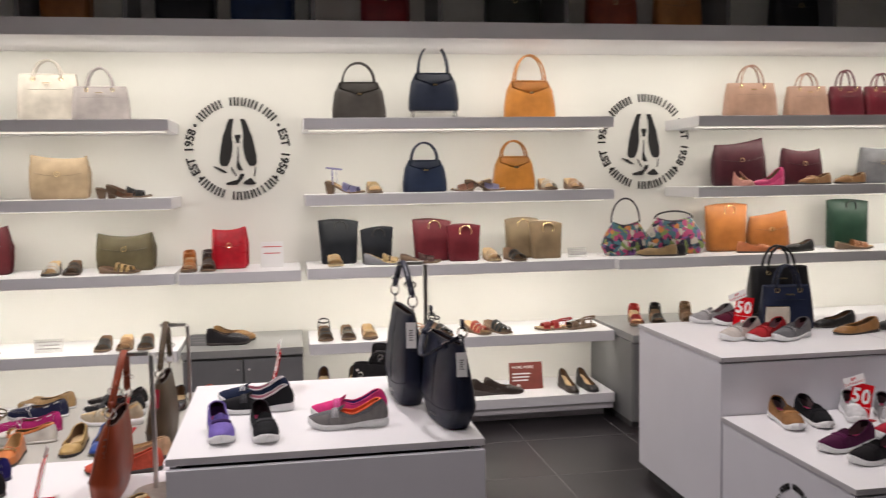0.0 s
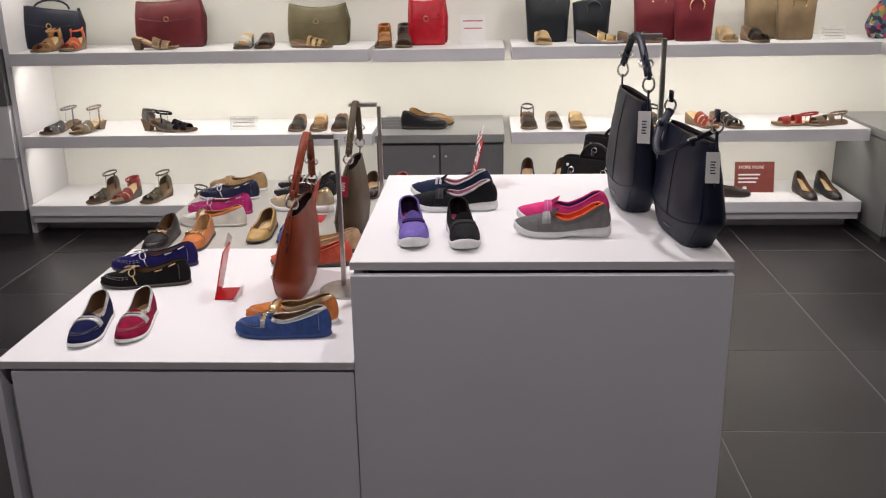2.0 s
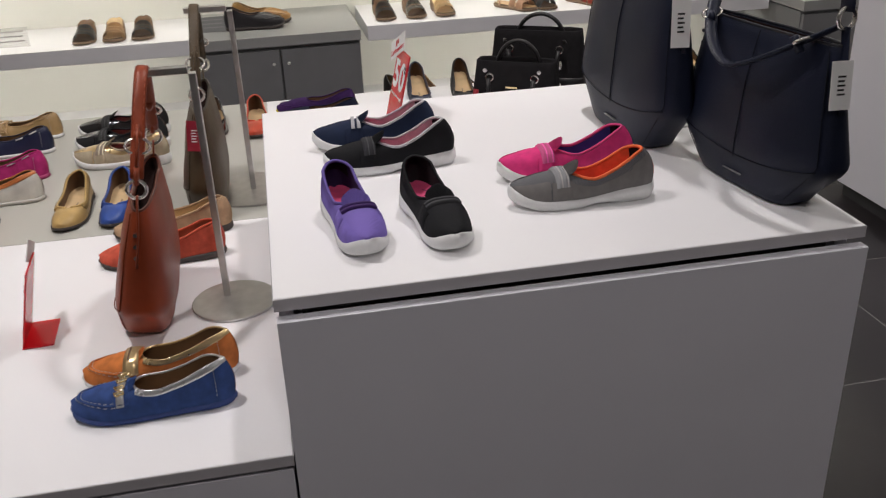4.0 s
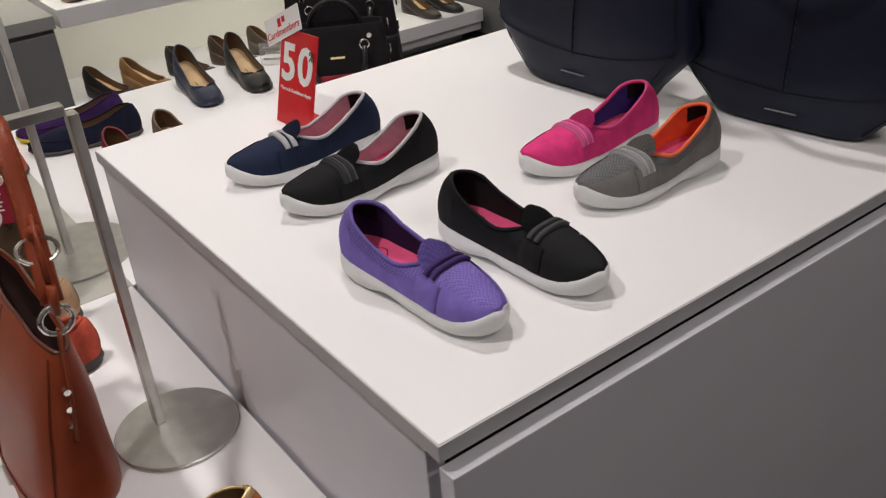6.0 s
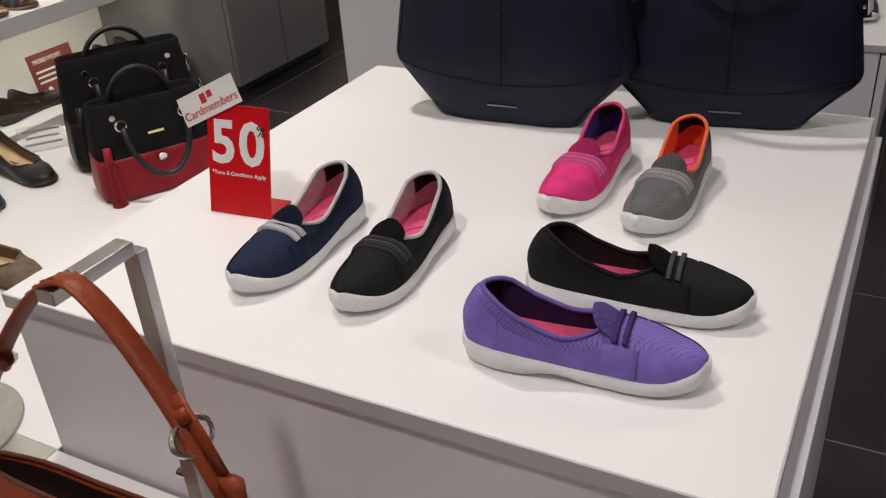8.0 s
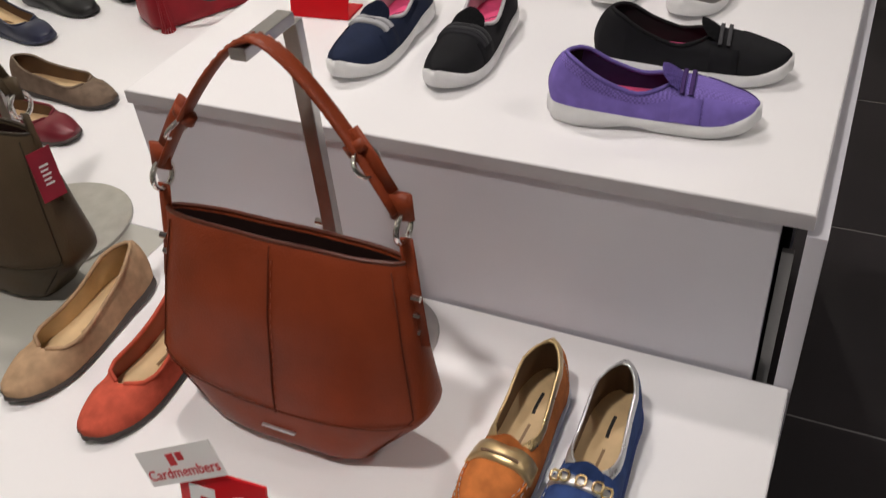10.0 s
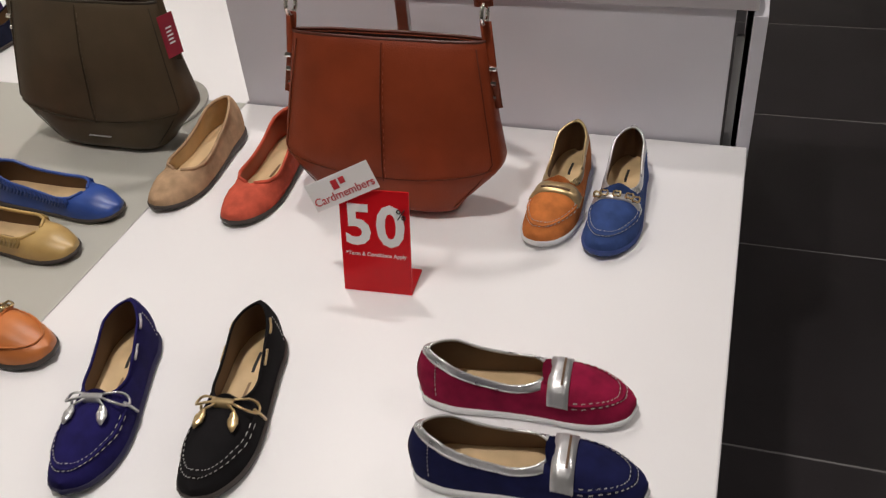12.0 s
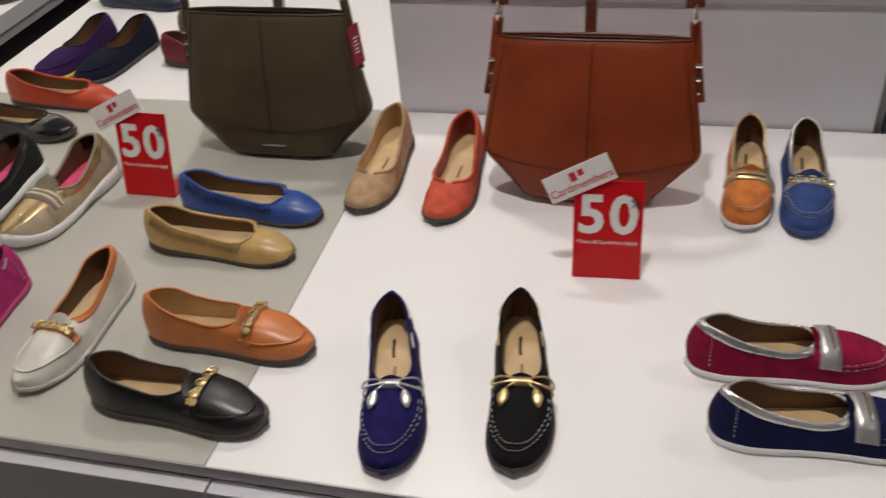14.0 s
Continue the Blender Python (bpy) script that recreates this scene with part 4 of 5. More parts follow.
def shelf_bag(x, y, z, w, h, label, c, kind="tote", handle=0.10, mat=None, yaw=0.0, depth=0.055, group="bags on the wall shelves", taper=0.9, hmat=None):
    """Smaller bags of the wall: structured totes, flap bags, ring totes, hobos."""
    r = root("handbag", pose(x, y, z, 0, 0, yaw), label, "handbag", group)
    lm = mat or leather(c, 0.38)
    hm = hmat or smooth_leather(tuple(v * 0.8 for v in c))
    dk = smooth_leather(tuple(v * 0.65 for v in c))
    hw = w / 2
    row_phase = z * 3
    if kind == "tote":
        b = Body([0, 0.02, h * 0.6, h], [hw * 0.98, hw, hw * 0.97, hw * taper], [depth, depth * 1.02, depth * 0.8, depth * 0.45], 5)
    elif kind == "flap":
        b = Body([0, 0.02, h * 0.3, h * 0.75, h], [hw * 0.97, hw, hw, hw * 0.9, hw * 0.72], [depth, depth, depth * 0.95, depth * 0.75, depth * 0.4], 4)
    elif kind == "ring":
        b = Body([0, 0.02, h * 0.5, h], [hw * 0.84, hw * 0.87, hw * 0.92, hw], [depth, depth, depth * 0.8, depth * 0.2], 3.5, 0.0, -0.012, 0.008 * math.sin(x * 9))
    elif kind == "sack":
        b = Body([0, 0.02, h * 0.3, h * 0.65, h], [hw * 0.80, hw * 0.88, hw, hw * 0.84, hw * 0.52], [depth * 0.9, depth, depth * 1.1, depth * 0.8, depth * 0.3], 2.6, 0.0, 0.022)
    else:
        b = Body([0, 0.02, h * 0.35, h * 0.7, h], [hw * 0.93, hw * 0.97, hw, hw * 0.98, hw * 0.93], [depth * 0.9, depth, depth * 1.0, depth * 0.8, depth * 0.45], 3.4, 0.0, 0.016 + 0.01 * math.sin(x * 7), 0.022 * math.sin(x * 5 + row_phase))
    part("body", b.mesh(rows=12, seg=28), lm, r, smooth=True)
    if kind == "tote":
        part("top_edge", tube([b.front(hw * taper * q, h - 0.004, 0.001) for q in (-0.95, -0.5, 0, 0.5, 0.95)], 0.002, 6), dk, r)
        part("panel_seam", tube([b.front(hw * q, h * 0.68, 0.001) for q in (-0.93, -0.5, 0, 0.5, 0.93)], 0.0012, 6), dk, r)
        part("logo_plate", box(-0.018, 0.018, -depth * 0.72 - 0.012, -depth * 0.72 - 0.004, h * 0.80, h * 0.80 + 0.005), GOLD, r)
        for sgn in (-1, 1):
            for a in (-1, 1):
                part("handle_ring", ring_mesh((a * w * 0.22, sgn * depth * 0.6, h * 0.90), 0.010, 0.002, "y", 12), GOLD, r)
    elif kind == "flap":
        rows = []
        for i in range(13):
            x_ = -0.80 + 1.6 * i / 12
            lo = h * (0.66 + 0.16 * abs(x_) / 0.8)
            rows.append([b.front(x_ * hw * 0.92, h + (lo - h) * j / 5, 0.004) for j in range(6)])
        bm = grid(rows)[0]
        bmesh.ops.solidify(bm, geom=bm.faces[:], thickness=0.003)
        part("flap", bm, lm, r, "pointed front flap", smooth=True)
        part("clasp", box(-0.012, 0.012, -depth - 0.012, -depth - 0.003, h * 0.655, h * 0.655 + 0.010), GOLD, r, "gold clasp")
    elif kind == "ring":
        part("ring", ring_mesh((w * 0.05, -depth * 0.3 - 0.006, h - 0.035), 0.036, 0.0035, "y", 24), GOLD if c[0] > 0.1 else INK, r, "round ring handle", smooth=True)
        part("top_edge", tube([b.front(hw * q, h - 0.003, 0.001) for q in (-0.95, -0.5, 0, 0.5, 0.95)], 0.0016, 6), dk, r)
    elif kind == "sack":
        part("top_edge", tube([b.front(hw * 0.52 * q, h - 0.003, 0.001) for q in (-0.95, -0.5, 0, 0.5, 0.95)], 0.003, 6), hm, r)
    else:
        part("side_strap", tube([(hw * 0.9, 0, h), (hw * 1.04, 0.0, h * 0.6), (hw * 1.02, -0.02, h * 0.15), (hw * 0.96, -0.01, 0.012)], 0.003, 8, ry=0.009), hm, r, smooth=True)
        part("flap", tube([b.front(hw * 0.8 * q, h * (0.62 - 0.06 * (1 - q * q)), 0.0015) for q in (-1, -0.6, -0.2, 0.2, 0.6, 1)], 0.0018, 6), dk, r, "stitched flap edge")
        part("buckle", ring_mesh((0, -depth - 0.004, h * 0.58), 0.013, 0.002, "y", 12), GOLD, r)
    if handle and kind != "ring":
        for sgn in ((-1, 1) if kind in ("tote", "flap") else (0,)):
            a0 = w * 0.22 if kind == "tote" else w * 0.30
            part("handle", tube(arch_points(-a0, a0, sgn * depth * 0.55, h * (0.92 if kind == "tote" else 0.97), handle, tilt=-sgn * 0.012), 0.0062 if kind == "tote" else 0.0058, 8), hm, r, smooth=True)
    return r


def floral():
    """Printed cloth in several colours."""
    m = bpy.data.materials.new("printed_cloth")
    m.use_nodes = True
    n, l = m.node_tree.nodes, m.node_tree.links
    tc = n.new("ShaderNodeTexCoord")
    v = n.new("ShaderNodeTexVoronoi")
    v.inputs["Scale"].default_value = 40
    nz = n.new("ShaderNodeTexNoise")
    nz.inputs["Scale"].default_value = 20
    l.new(tc.outputs["Object"], nz.inputs["Vector"])
    mix = n.new("ShaderNodeMixRGB")
    mix.inputs["Fac"].default_value = 0.06
    l.new(tc.outputs["Object"], mix.inputs["Color1"])
    l.new(nz.outputs["Color"], mix.inputs["Color2"])
    l.new(mix.outputs["Color"], v.inputs["Vector"])
    sep = n.new("ShaderNodeSeparateColor")
    l.new(v.outputs["Color"], sep.inputs["Color"])
    ramp = n.new("ShaderNodeValToRGB")
    ramp.color_ramp.interpolation = "CONSTANT"
    cols = ((0, (0.02, 0.02, 0.05)), (0.22, (0.45, 0.05, 0.16)), (0.4, (0.55, 0.50, 0.42)), (0.55, (0.06, 0.16, 0.20)), (0.7, (0.62, 0.22, 0.05)), (0.82, (0.20, 0.28, 0.08)), (0.92, (0.22, 0.08, 0.28)))
    e = ramp.color_ramp.elements
    for i, (p, col) in enumerate(cols):
        q = e[i] if i < 2 else e.new(p)
        q.position, q.color = p, (*[v * 0.85 for v in col], 1)
    l.new(sep.outputs["Red"], ramp.inputs["Fac"])
    b = n["Principled BSDF"]
    l.new(ramp.outputs["Color"], b.inputs["Base Color"])
    b.inputs["Roughness"].default_value = 0.7
    return m


# ---- display props ----
def bag_stand(x, y, z, height, bar, label="brushed steel bag stand with a round base", disc_r=0.112, toward=(-1, 0), group="bag stands", off=(0, 0)):
    r = root("bag_stand", pose(x, y, z), label, "bag stand", group)
    part("base", disc(*off, 0, 0.005, disc_r, 48, 0.001), STEEL, r, "round steel base plate", smooth=False)
    part("post", box(-0.006, 0.006, -0.009, 0.009, 0.004, height, 0.001), STEEL, r)
    dx, dy = toward
    part("bar", box(min(0.0065, dx * bar), max(-0.0065, dx * bar), -0.009, 0.009, height, height + 0.012, 0.001) if dx else box(-0.009, 0.009, min(0, dy * bar), max(0, dy * bar), height, height + 0.012, 0.001), STEEL, r)
    part("knob", tube([(0.0, 0.007, height * 0.42), (0.0, 0.020, height * 0.42)], 0.0045, 10), CHROME, r, "small clamp screw")
    return r


def sale_sign(x, y, z, yaw, label="red acrylic sale sign with a white card clipped on"):
    """Faces -y before it is turned."""
    r = root("sale_sign", pose(x, y, z, 0, 0, yaw), label, "sale sign", "sale signs")
    w, h = 0.0465, 0.143
    tip = pose(0, 0, 0, -14, 0, 0)
    part("face", box(-w, w, -0.0015, 0.0015, 0.0, h, 0.0004), RED, r).matrix_local = tip
    part("foot", box(-w, w, 0.0016, 0.050, 0.0, 0.003, 0.0004), RED, r)
    up = lambda px, pz, o=-0.0018: tip @ pose(px, o, pz, 90, 0, 0)
    text("number", "5", 0.077, PAPER, up(-0.022, 0.092), r, bold=0.002)
    text("number", "0", 0.077, PAPER, up(0.021, 0.092), r, bold=0.002)
    text("percent", "%", 0.020, INK, up(0.036, 0.112, -0.0026), r)
    text("small_print", "*Term & Conditions Apply", 0.0075, PAPER, up(0.0, 0.054), r)
    cd = part("card", box(-0.047, 0.047, -0.0008, 0.0008, -0.019, 0.019), PAPER, r, "white paper card with red print")
    cd.matrix_local = tip @ pose(-0.040, -0.0045, 0.146, 0, -26, 0)
    text("card_print", "Cardmembers", 0.0155, REDINK, pose(0, -0.001, -0.008, 90, 0, 0), cd)
    part("card_mark", box(-0.011, -0.002, -0.0014, -0.0009, 0.000, 0.0125), REDINK, cd)
    part("card_mark", box(0.001, 0.009, -0.0014, -0.0009, 0.004, 0.0125), REDINK, cd)
    return r


def small_card(x, y, z, w, h, yaw=0.0, lines=3, face=CLEAR, ink=GREYINK, label="small clear acrylic notice card on the shelf"):
    r = root("notice_card", pose(x, y, z, -10, 0, yaw), label, "notice card", "notice cards")
    part("sheet", box(-w / 2, w / 2, -0.001, 0.001, 0, h), face, r)
    part("foot", box(-w / 2, w / 2, 0.001, 0.03, 0, 0.002), face, r)
    for i in range(lines):
        q = 0.8 - 0.25 * (i % 3)
        part("line", box(-w * 0.4 * (1 - 0.12 * (i % 2)), w * 0.4 * (1 - 0.1 * (i % 2)), -0.0016, -0.0011, h * q - 0.0025, h * q + 0.0025), ink, r)
    return r


# ---- things on the tall table ----
TT, LT = 0.7502, 0.5102
GREY_L = fabric((0.42, 0.42, 0.44))
place(sneaker("lilac mesh slip-on sneaker with purple laces", (0.215, 0.155, 0.52), fabric((0.06, 0.03, 0.13)), fabric((0.035, 0.02, 0.07)), pattern=knit((0.245, 0.175, 0.56))), (0.111, 0.306), (0.138, 0.081), TT, 0.226)
place(sneaker("black mesh slip-on sneaker with grey laces", (0.014, 0.014, 0.016), fabric((0.06, 0.06, 0.065)), fabric((0.02, 0.018, 0.02))), (0.234, 0.289), (0.259, 0.065), TT, 0.226)
place(sneaker("bright pink slip-on sneaker with blue lining", (0.72, 0.045, 0.21), fabric((0.62, 0.12, 0.28)), fabric((0.05, 0.045, 0.22)), straps="band", trim=fabric((0.6, 0.06, 0.2))), (0.614, 0.310), (0.389, 0.326), TT, 0.226)
place(sneaker("grey knit slip-on sneaker with orange lining", (0.18, 0.17, 0.165), fabric((0.30, 0.30, 0.31)), fabric((0.80, 0.13, 0.05)), straps="band", trim=fabric((0.82, 0.16, 0.06)), pattern=knit((0.16, 0.16, 0.165))), (0.604, 0.198), (0.378, 0.214), TT, 0.226)
place(sneaker("navy slip-on sneaker with pale grey straps", (0.016, 0.024, 0.055), GREY_L, fabric((0.55, 0.38, 0.42)), straps="straps", trim=fabric((0.52, 0.50, 0.52))), (0.323, 0.565), (0.097, 0.581), TT, 0.226)
place(sneaker("black slip-on sneaker with a ribbed elastic band", (0.012, 0.012, 0.014), fabric((0.035, 0.035, 0.04)), fabric((0.55, 0.38, 0.42)), straps="band", trim=fabric((0.5, 0.48, 0.5))), (0.334, 0.445), (0.108, 0.449), TT, 0.226)
sale_sign(0.260, 0.708, TT, -85.5)
NAVY = (0.009, 0.012, 0.027)
hobo_bag(pose(0.697, 0.510, TT, 0, 0, -87) @ Matrix.Diagonal((1.15, 0.95, 1.2, 1)), "navy leather shoulder bag hung on a steel stand", NAVY, 0.378, tag=PAPER, mat=leather(NAVY, 0.45))
hobo_bag(pose(0.782, 0.200, TT, 0, 0, -82) @ Matrix.Diagonal((1.08, 0.92, 1.02, 1)), "navy leather hobo bag with its strap hanging down", NAVY, 0.195, droop=0.5, tag=PAPER, mat=leather(NAVY, 0.45))
bag_stand(0.775, 0.545, TT, 0.434, 0.095, disc_r=0.06)

# ---- things on the low tables ----
RUST = (0.235, 0.042, 0.014)
OLIVE = (0.082, 0.058, 0.034)
hobo_bag(pose(-0.236, 0.478, LT + 0.005, -8, 0, -90), "rust brown leather shoulder bag hanging on a stand", RUST, 0.450, mat=leather(RUST, 0.4))
bag_stand(-0.098, 0.492, LT, 0.426, 0.088, disc_r=0.078, off=(0.014, -0.026))
hobo_bag(pose(-0.150, 1.022, LT + 0.002, -4, 0, -90), "olive brown leather shoulder bag hanging on a stand", OLIVE, 0.452, tag=material("red_tag", (0.3, 0.01, 0.03), 0.5), mat=leather(OLIVE, 0.45))
bag_stand(-0.045, 1.035, LT, 0.428, 0.098)
sale_sign(-0.443, 0.432, LT, -86.5)
sale_sign(-0.328, 1.200, LT, -91)

place(flat_shoe("coral leather ballet flat with tan lining", (0.60, 0.10, 0.055), mat=suede((0.56, 0.10, 0.06)), lining=smooth_leather((0.35, 0.05, 0.03))), (-0.10, 0.688), (-0.352, 0.695), LT, 0.24, (1.03, 1.06, 1.12))
place(flat_shoe("beige nubuck ballet flat with tan lining", (0.45, 0.30, 0.18), mat=suede((0.44, 0.29, 0.175)), lining=BEIGE_IN), (-0.09, 0.817), (-0.340, 0.828), LT, 0.24, (1.03, 1.06, 1.12))
place(loafer("orange suede penny loafer with a gold strap", (0.56, 0.18, 0.05), strap=GOLDL, trim=GOLDL), (-0.08, 0.232), (-0.317, 0.247), LT, size=(1, 1.0, 1.03))
place(loafer("cobalt blue suede loafer with a chain across", (0.04, 0.075, 0.215), feature="bit", strap=SILVER, trim=SILVER, sole=rubber((0.03, 0.06, 0.22))), (-0.08, 0.148), (-0.321, 0.161), LT, size=(1, 1.0, 1.03))
place(loafer("crimson suede penny loafer with a silver strap", (0.26, 0.010, 0.045), strap=SILVER, trim=SILVER), (-0.594, 0.315), (-0.577, 0.079), LT)
place(loafer("navy suede penny loafer with a silver strap", (0.010, 0.012, 0.058), strap=SILVER, trim=SILVER), (-0.702, 0.297), (-0.684, 0.053), LT)
place(loafer("royal blue suede moccasin with a metallic bow", (0.015, 0.012, 0.085), feature="bow", sole=rubber((0.012, 0.010, 0.05)), lace=SILVER), (-0.60, 0.690), (-0.832, 0.640), LT, size=(1.05, 1.03, 1))
place(loafer("black suede moccasin with a metallic bow", (0.010, 0.009, 0.010), feature="bow", sole=DARK_R, lace=GOLDL), (-0.565, 0.528), (-0.806, 0.499), LT, size=(1.05, 1.03, 1))
place(flat_shoe("cobalt blue leather flat with a woven edge", (0.03, 0.078, 0.32), woven=True), (-0.347, 1.140), (-0.358, 0.884), LT, 0.24)
place(flat_shoe("mustard yellow leather flat with a woven edge", (0.50, 0.33, 0.12), woven=True), (-0.448, 1.127), (-0.462, 0.892), LT, 0.24)
place(loafer("orange leather loafer with a gold bar", (0.56, 0.18, 0.05), mat=smooth_leather((0.56, 0.18, 0.05)), feature="bar", sole=DARK_R, lining=BEIGE_IN, stitch=None), (-0.641, 1.037), (-0.652, 0.788), LT)
place(loafer("black leather loafer with a gold link bar", (0.014, 0.013, 0.014), mat=smooth_leather((0.014, 0.013, 0.014)), feature="bar", sole=DARK_R, lining=BROWN_IN, stitch=None), (-0.765, 1.048), (-0.781, 0.802), LT)
place(loafer("white leather loafer with an orange collar and gold chain", (0.66, 0.64, 0.58), mat=smooth_leather((0.66, 0.64, 0.58)), feature="bar", strap=smooth_leather((0.60, 0.20, 0.06)), trim=smooth_leather((0.60, 0.20, 0.06)), stitch=None, sole=rubber((0.5, 0.48, 0.44))), (-0.545, 1.122), (-0.785, 1.140), LT)
place(loafer("fuchsia suede loafer with a pale bow", (0.42, 0.03, 0.16), feature="bow", sole=rubber((0.4, 0.05, 0.16)), lace=SILVER), (-0.56, 1.285), (-0.805, 1.295), LT)
place(sneaker("gold woven slip-on shoe with a thick white sole", (0.45, 0.38, 0.27), fabric((0.3, 0.25, 0.2)), BROWN_IN, straps="band", pattern=GOLDL, group="slip-on shoes"), (-0.30, 1.31), (-0.505, 1.350), LT, 0.226, (1.1, 1.1, 1.1))
place(sneaker("black woven slip-on shoe with a thick white sole", (0.02, 0.02, 0.022), fabric((0.05, 0.05, 0.05)), BROWN_IN, straps="band", pattern=patent((0.02, 0.02, 0.022)), group="slip-on shoes"), (-0.30, 1.445), (-0.52, 1.475), LT, 0.226, (1.1, 1.1, 1.1))
place(sneaker("black studded slip-on shoe with a thick white sole", (0.02, 0.018, 0.018), fabric((0.05, 0.05, 0.05)), BROWN_IN, straps="band", pattern=patent((0.025, 0.02, 0.02)), group="slip-on shoes"), (-0.30, 1.575), (-0.53, 1.595), LT, 0.226, (1.1, 1.1, 1.1))
place(flat_shoe("vermilion leather ballet flat", (0.55, 0.07, 0.03)), (-0.028, 1.672), (-0.034, 1.430), LT, 0.24)
place(flat_shoe("black patent ballet flat", (0.012, 0.012, 0.014), mat=patent((0.012, 0.012, 0.014))), (-0.150, 1.695), (-0.157, 1.452), LT, 0.24)
place(loafer("navy leather boat shoe with white lacing", (0.012, 0.016, 0.05), mat=smooth_leather((0.012, 0.016, 0.05)), feature="bow", lace=rubber((0.7, 0.7, 0.68))), (-0.59, 1.50), (-0.83, 1.515), LT)
place(loafer("tan leather boat shoe with a bow", (0.42, 0.27, 0.12), mat=smooth_leather((0.42, 0.27, 0.12)), feature="bow", lace=TANL), (-0.59, 1.635), (-0.83, 1.655), LT)


# ---- more shoes and bags on the back table ----
place(flat_shoe("navy leather wedge pump", (0.016, 0.020, 0.05), wedge=0.035, sole=smooth_leather((0.016, 0.02, 0.05)), group="wedge shoes"), (0.480, 1.76), (0.455, 1.525), LT, 0.24)
place(flat_shoe("black leather wedge pump", (0.010, 0.010, 0.011), wedge=0.035, lining=BROWN_IN, sole=smooth_leather((0.012, 0.012, 0.013)), group="wedge shoes"), (0.622, 1.76), (0.588, 1.525), LT, 0.24)
place(loafer("purple suede slip-on with a yellow sole", (0.045, 0.018, 0.085), feature="none", sole=rubber((0.62, 0.52, 0.04)), stitch=None), (0.26, 1.60), (0.03, 1.655), LT)
place(loafer("dark navy suede slip-on", (0.012, 0.014, 0.03), feature="none", sole=DARK_R, stitch=None), (0.26, 1.50), (0.03, 1.555), LT)
place(flat_shoe("maroon leather ballet flat", (0.16, 0.012, 0.022), lining=BROWN_IN), (0.170, 1.42), (0.161, 1.185), LT, 0.24)
place(flat_shoe("taupe suede ballet flat", (0.18, 0.13, 0.095), mat=suede((0.18, 0.13, 0.095)), lining=BROWN_IN), (0.290, 1.44), (0.280, 1.205), LT, 0.24)
BLK = (0.012, 0.011, 0.012)
CRIM = (0.28, 0.012, 0.020)


def two_tone_bag(m, w, h, label, lower):
    r = root("handbag", m, label, "handbag", "structured handbags")
    b = Body([0, 0.02, h * 0.6, h], [w * 0.49, w * 0.5, w * 0.47, w * 0.44], [0.06, 0.062, 0.05, 0.03], 5)
    part("body", b.mesh(rows=14, seg=32), suede(BLK), r, smooth=True)
    part("lower_panel", b.mesh(0.003, h * 0.46, 0.0015, 32, 8, False), leather(lower), r, "coloured leather lower panel", smooth=True)
    for sgn in (-1, 1):
        part("handle", tube(arch_points(-w * 0.25, w * 0.25, sgn * 0.045 - 0.02, h * 0.80, 0.085 if sgn > 0 else -0.10, tilt=-0.035 if sgn < 0 else 0.0), 0.006, 8), smooth_leather(BLK), r, smooth=True)
        for a in (-1, 1):
            part("handle_ring", ring_mesh((a * w * 0.25, sgn * 0.05, h * 0.80), 0.010, 0.0022, "y", 12), CHROME, r)
            part("stud", disc(0, 0, 0, 0.003, 0.006, 10, 0.0005), CHROME, r).matrix_local = pose(a * w * 0.30, sgn * 0.045 - 0.006, h * 0.9, 90, 0, 0)
    part("turn_lock", disc(0, 0, 0, 0.006, 0.009, 14, 0.001), CHROME, r, "round metal lock").matrix_local = pose(0, -0.062, h * 0.40, 90, 0, 0)
    part("logo_plate", box(-0.016, 0.016, -0.058, -0.052, h * 0.66, h * 0.66 + 0.005), GOLD, r)
    for a in (0.06, 0.12, 0.18):
        part("side_ring", ring_mesh((w * 0.485, 0.0, a), 0.010, 0.002, "x", 12), CHROME, r)
    tas = part("tassel", tube([(-w * 0.40, -0.055, h * 0.62), (-w * 0.41, -0.064, h * 0.50), (-w * 0.41, -0.066, h * 0.44)], 0.008, 8), leather(lower), r, "leather tassel", smooth=True)
    bm = bmesh.new()
    for i in range(14):
        a = 2 * math.pi * i / 14
        tube([(-w * 0.41 + 0.006 * math.cos(a), -0.066 + 0.006 * math.sin(a), h * 0.45), (-w * 0.41 + 0.013 * math.cos(a), -0.068 + 0.013 * math.sin(a), h * 0.45 - 0.085)], 0.0022, 4, bm=bm)
    tagged(part("fringe", bm, leather(lower), tas), kind="stuff")
    return r


two_tone_bag(pose(0.690, 1.312, LT, 0, 0, -30), 0.25, 0.19, "black suede handbag with a crimson lower panel and tassel", CRIM)
two_tone_bag(pose(0.800, 1.470, LT, 0, 0, -30), 0.29, 0.235, "large black suede handbag with top handles", BLK)
small_card(0.72, 1.69, LT, 0.10, 0.06, -40)

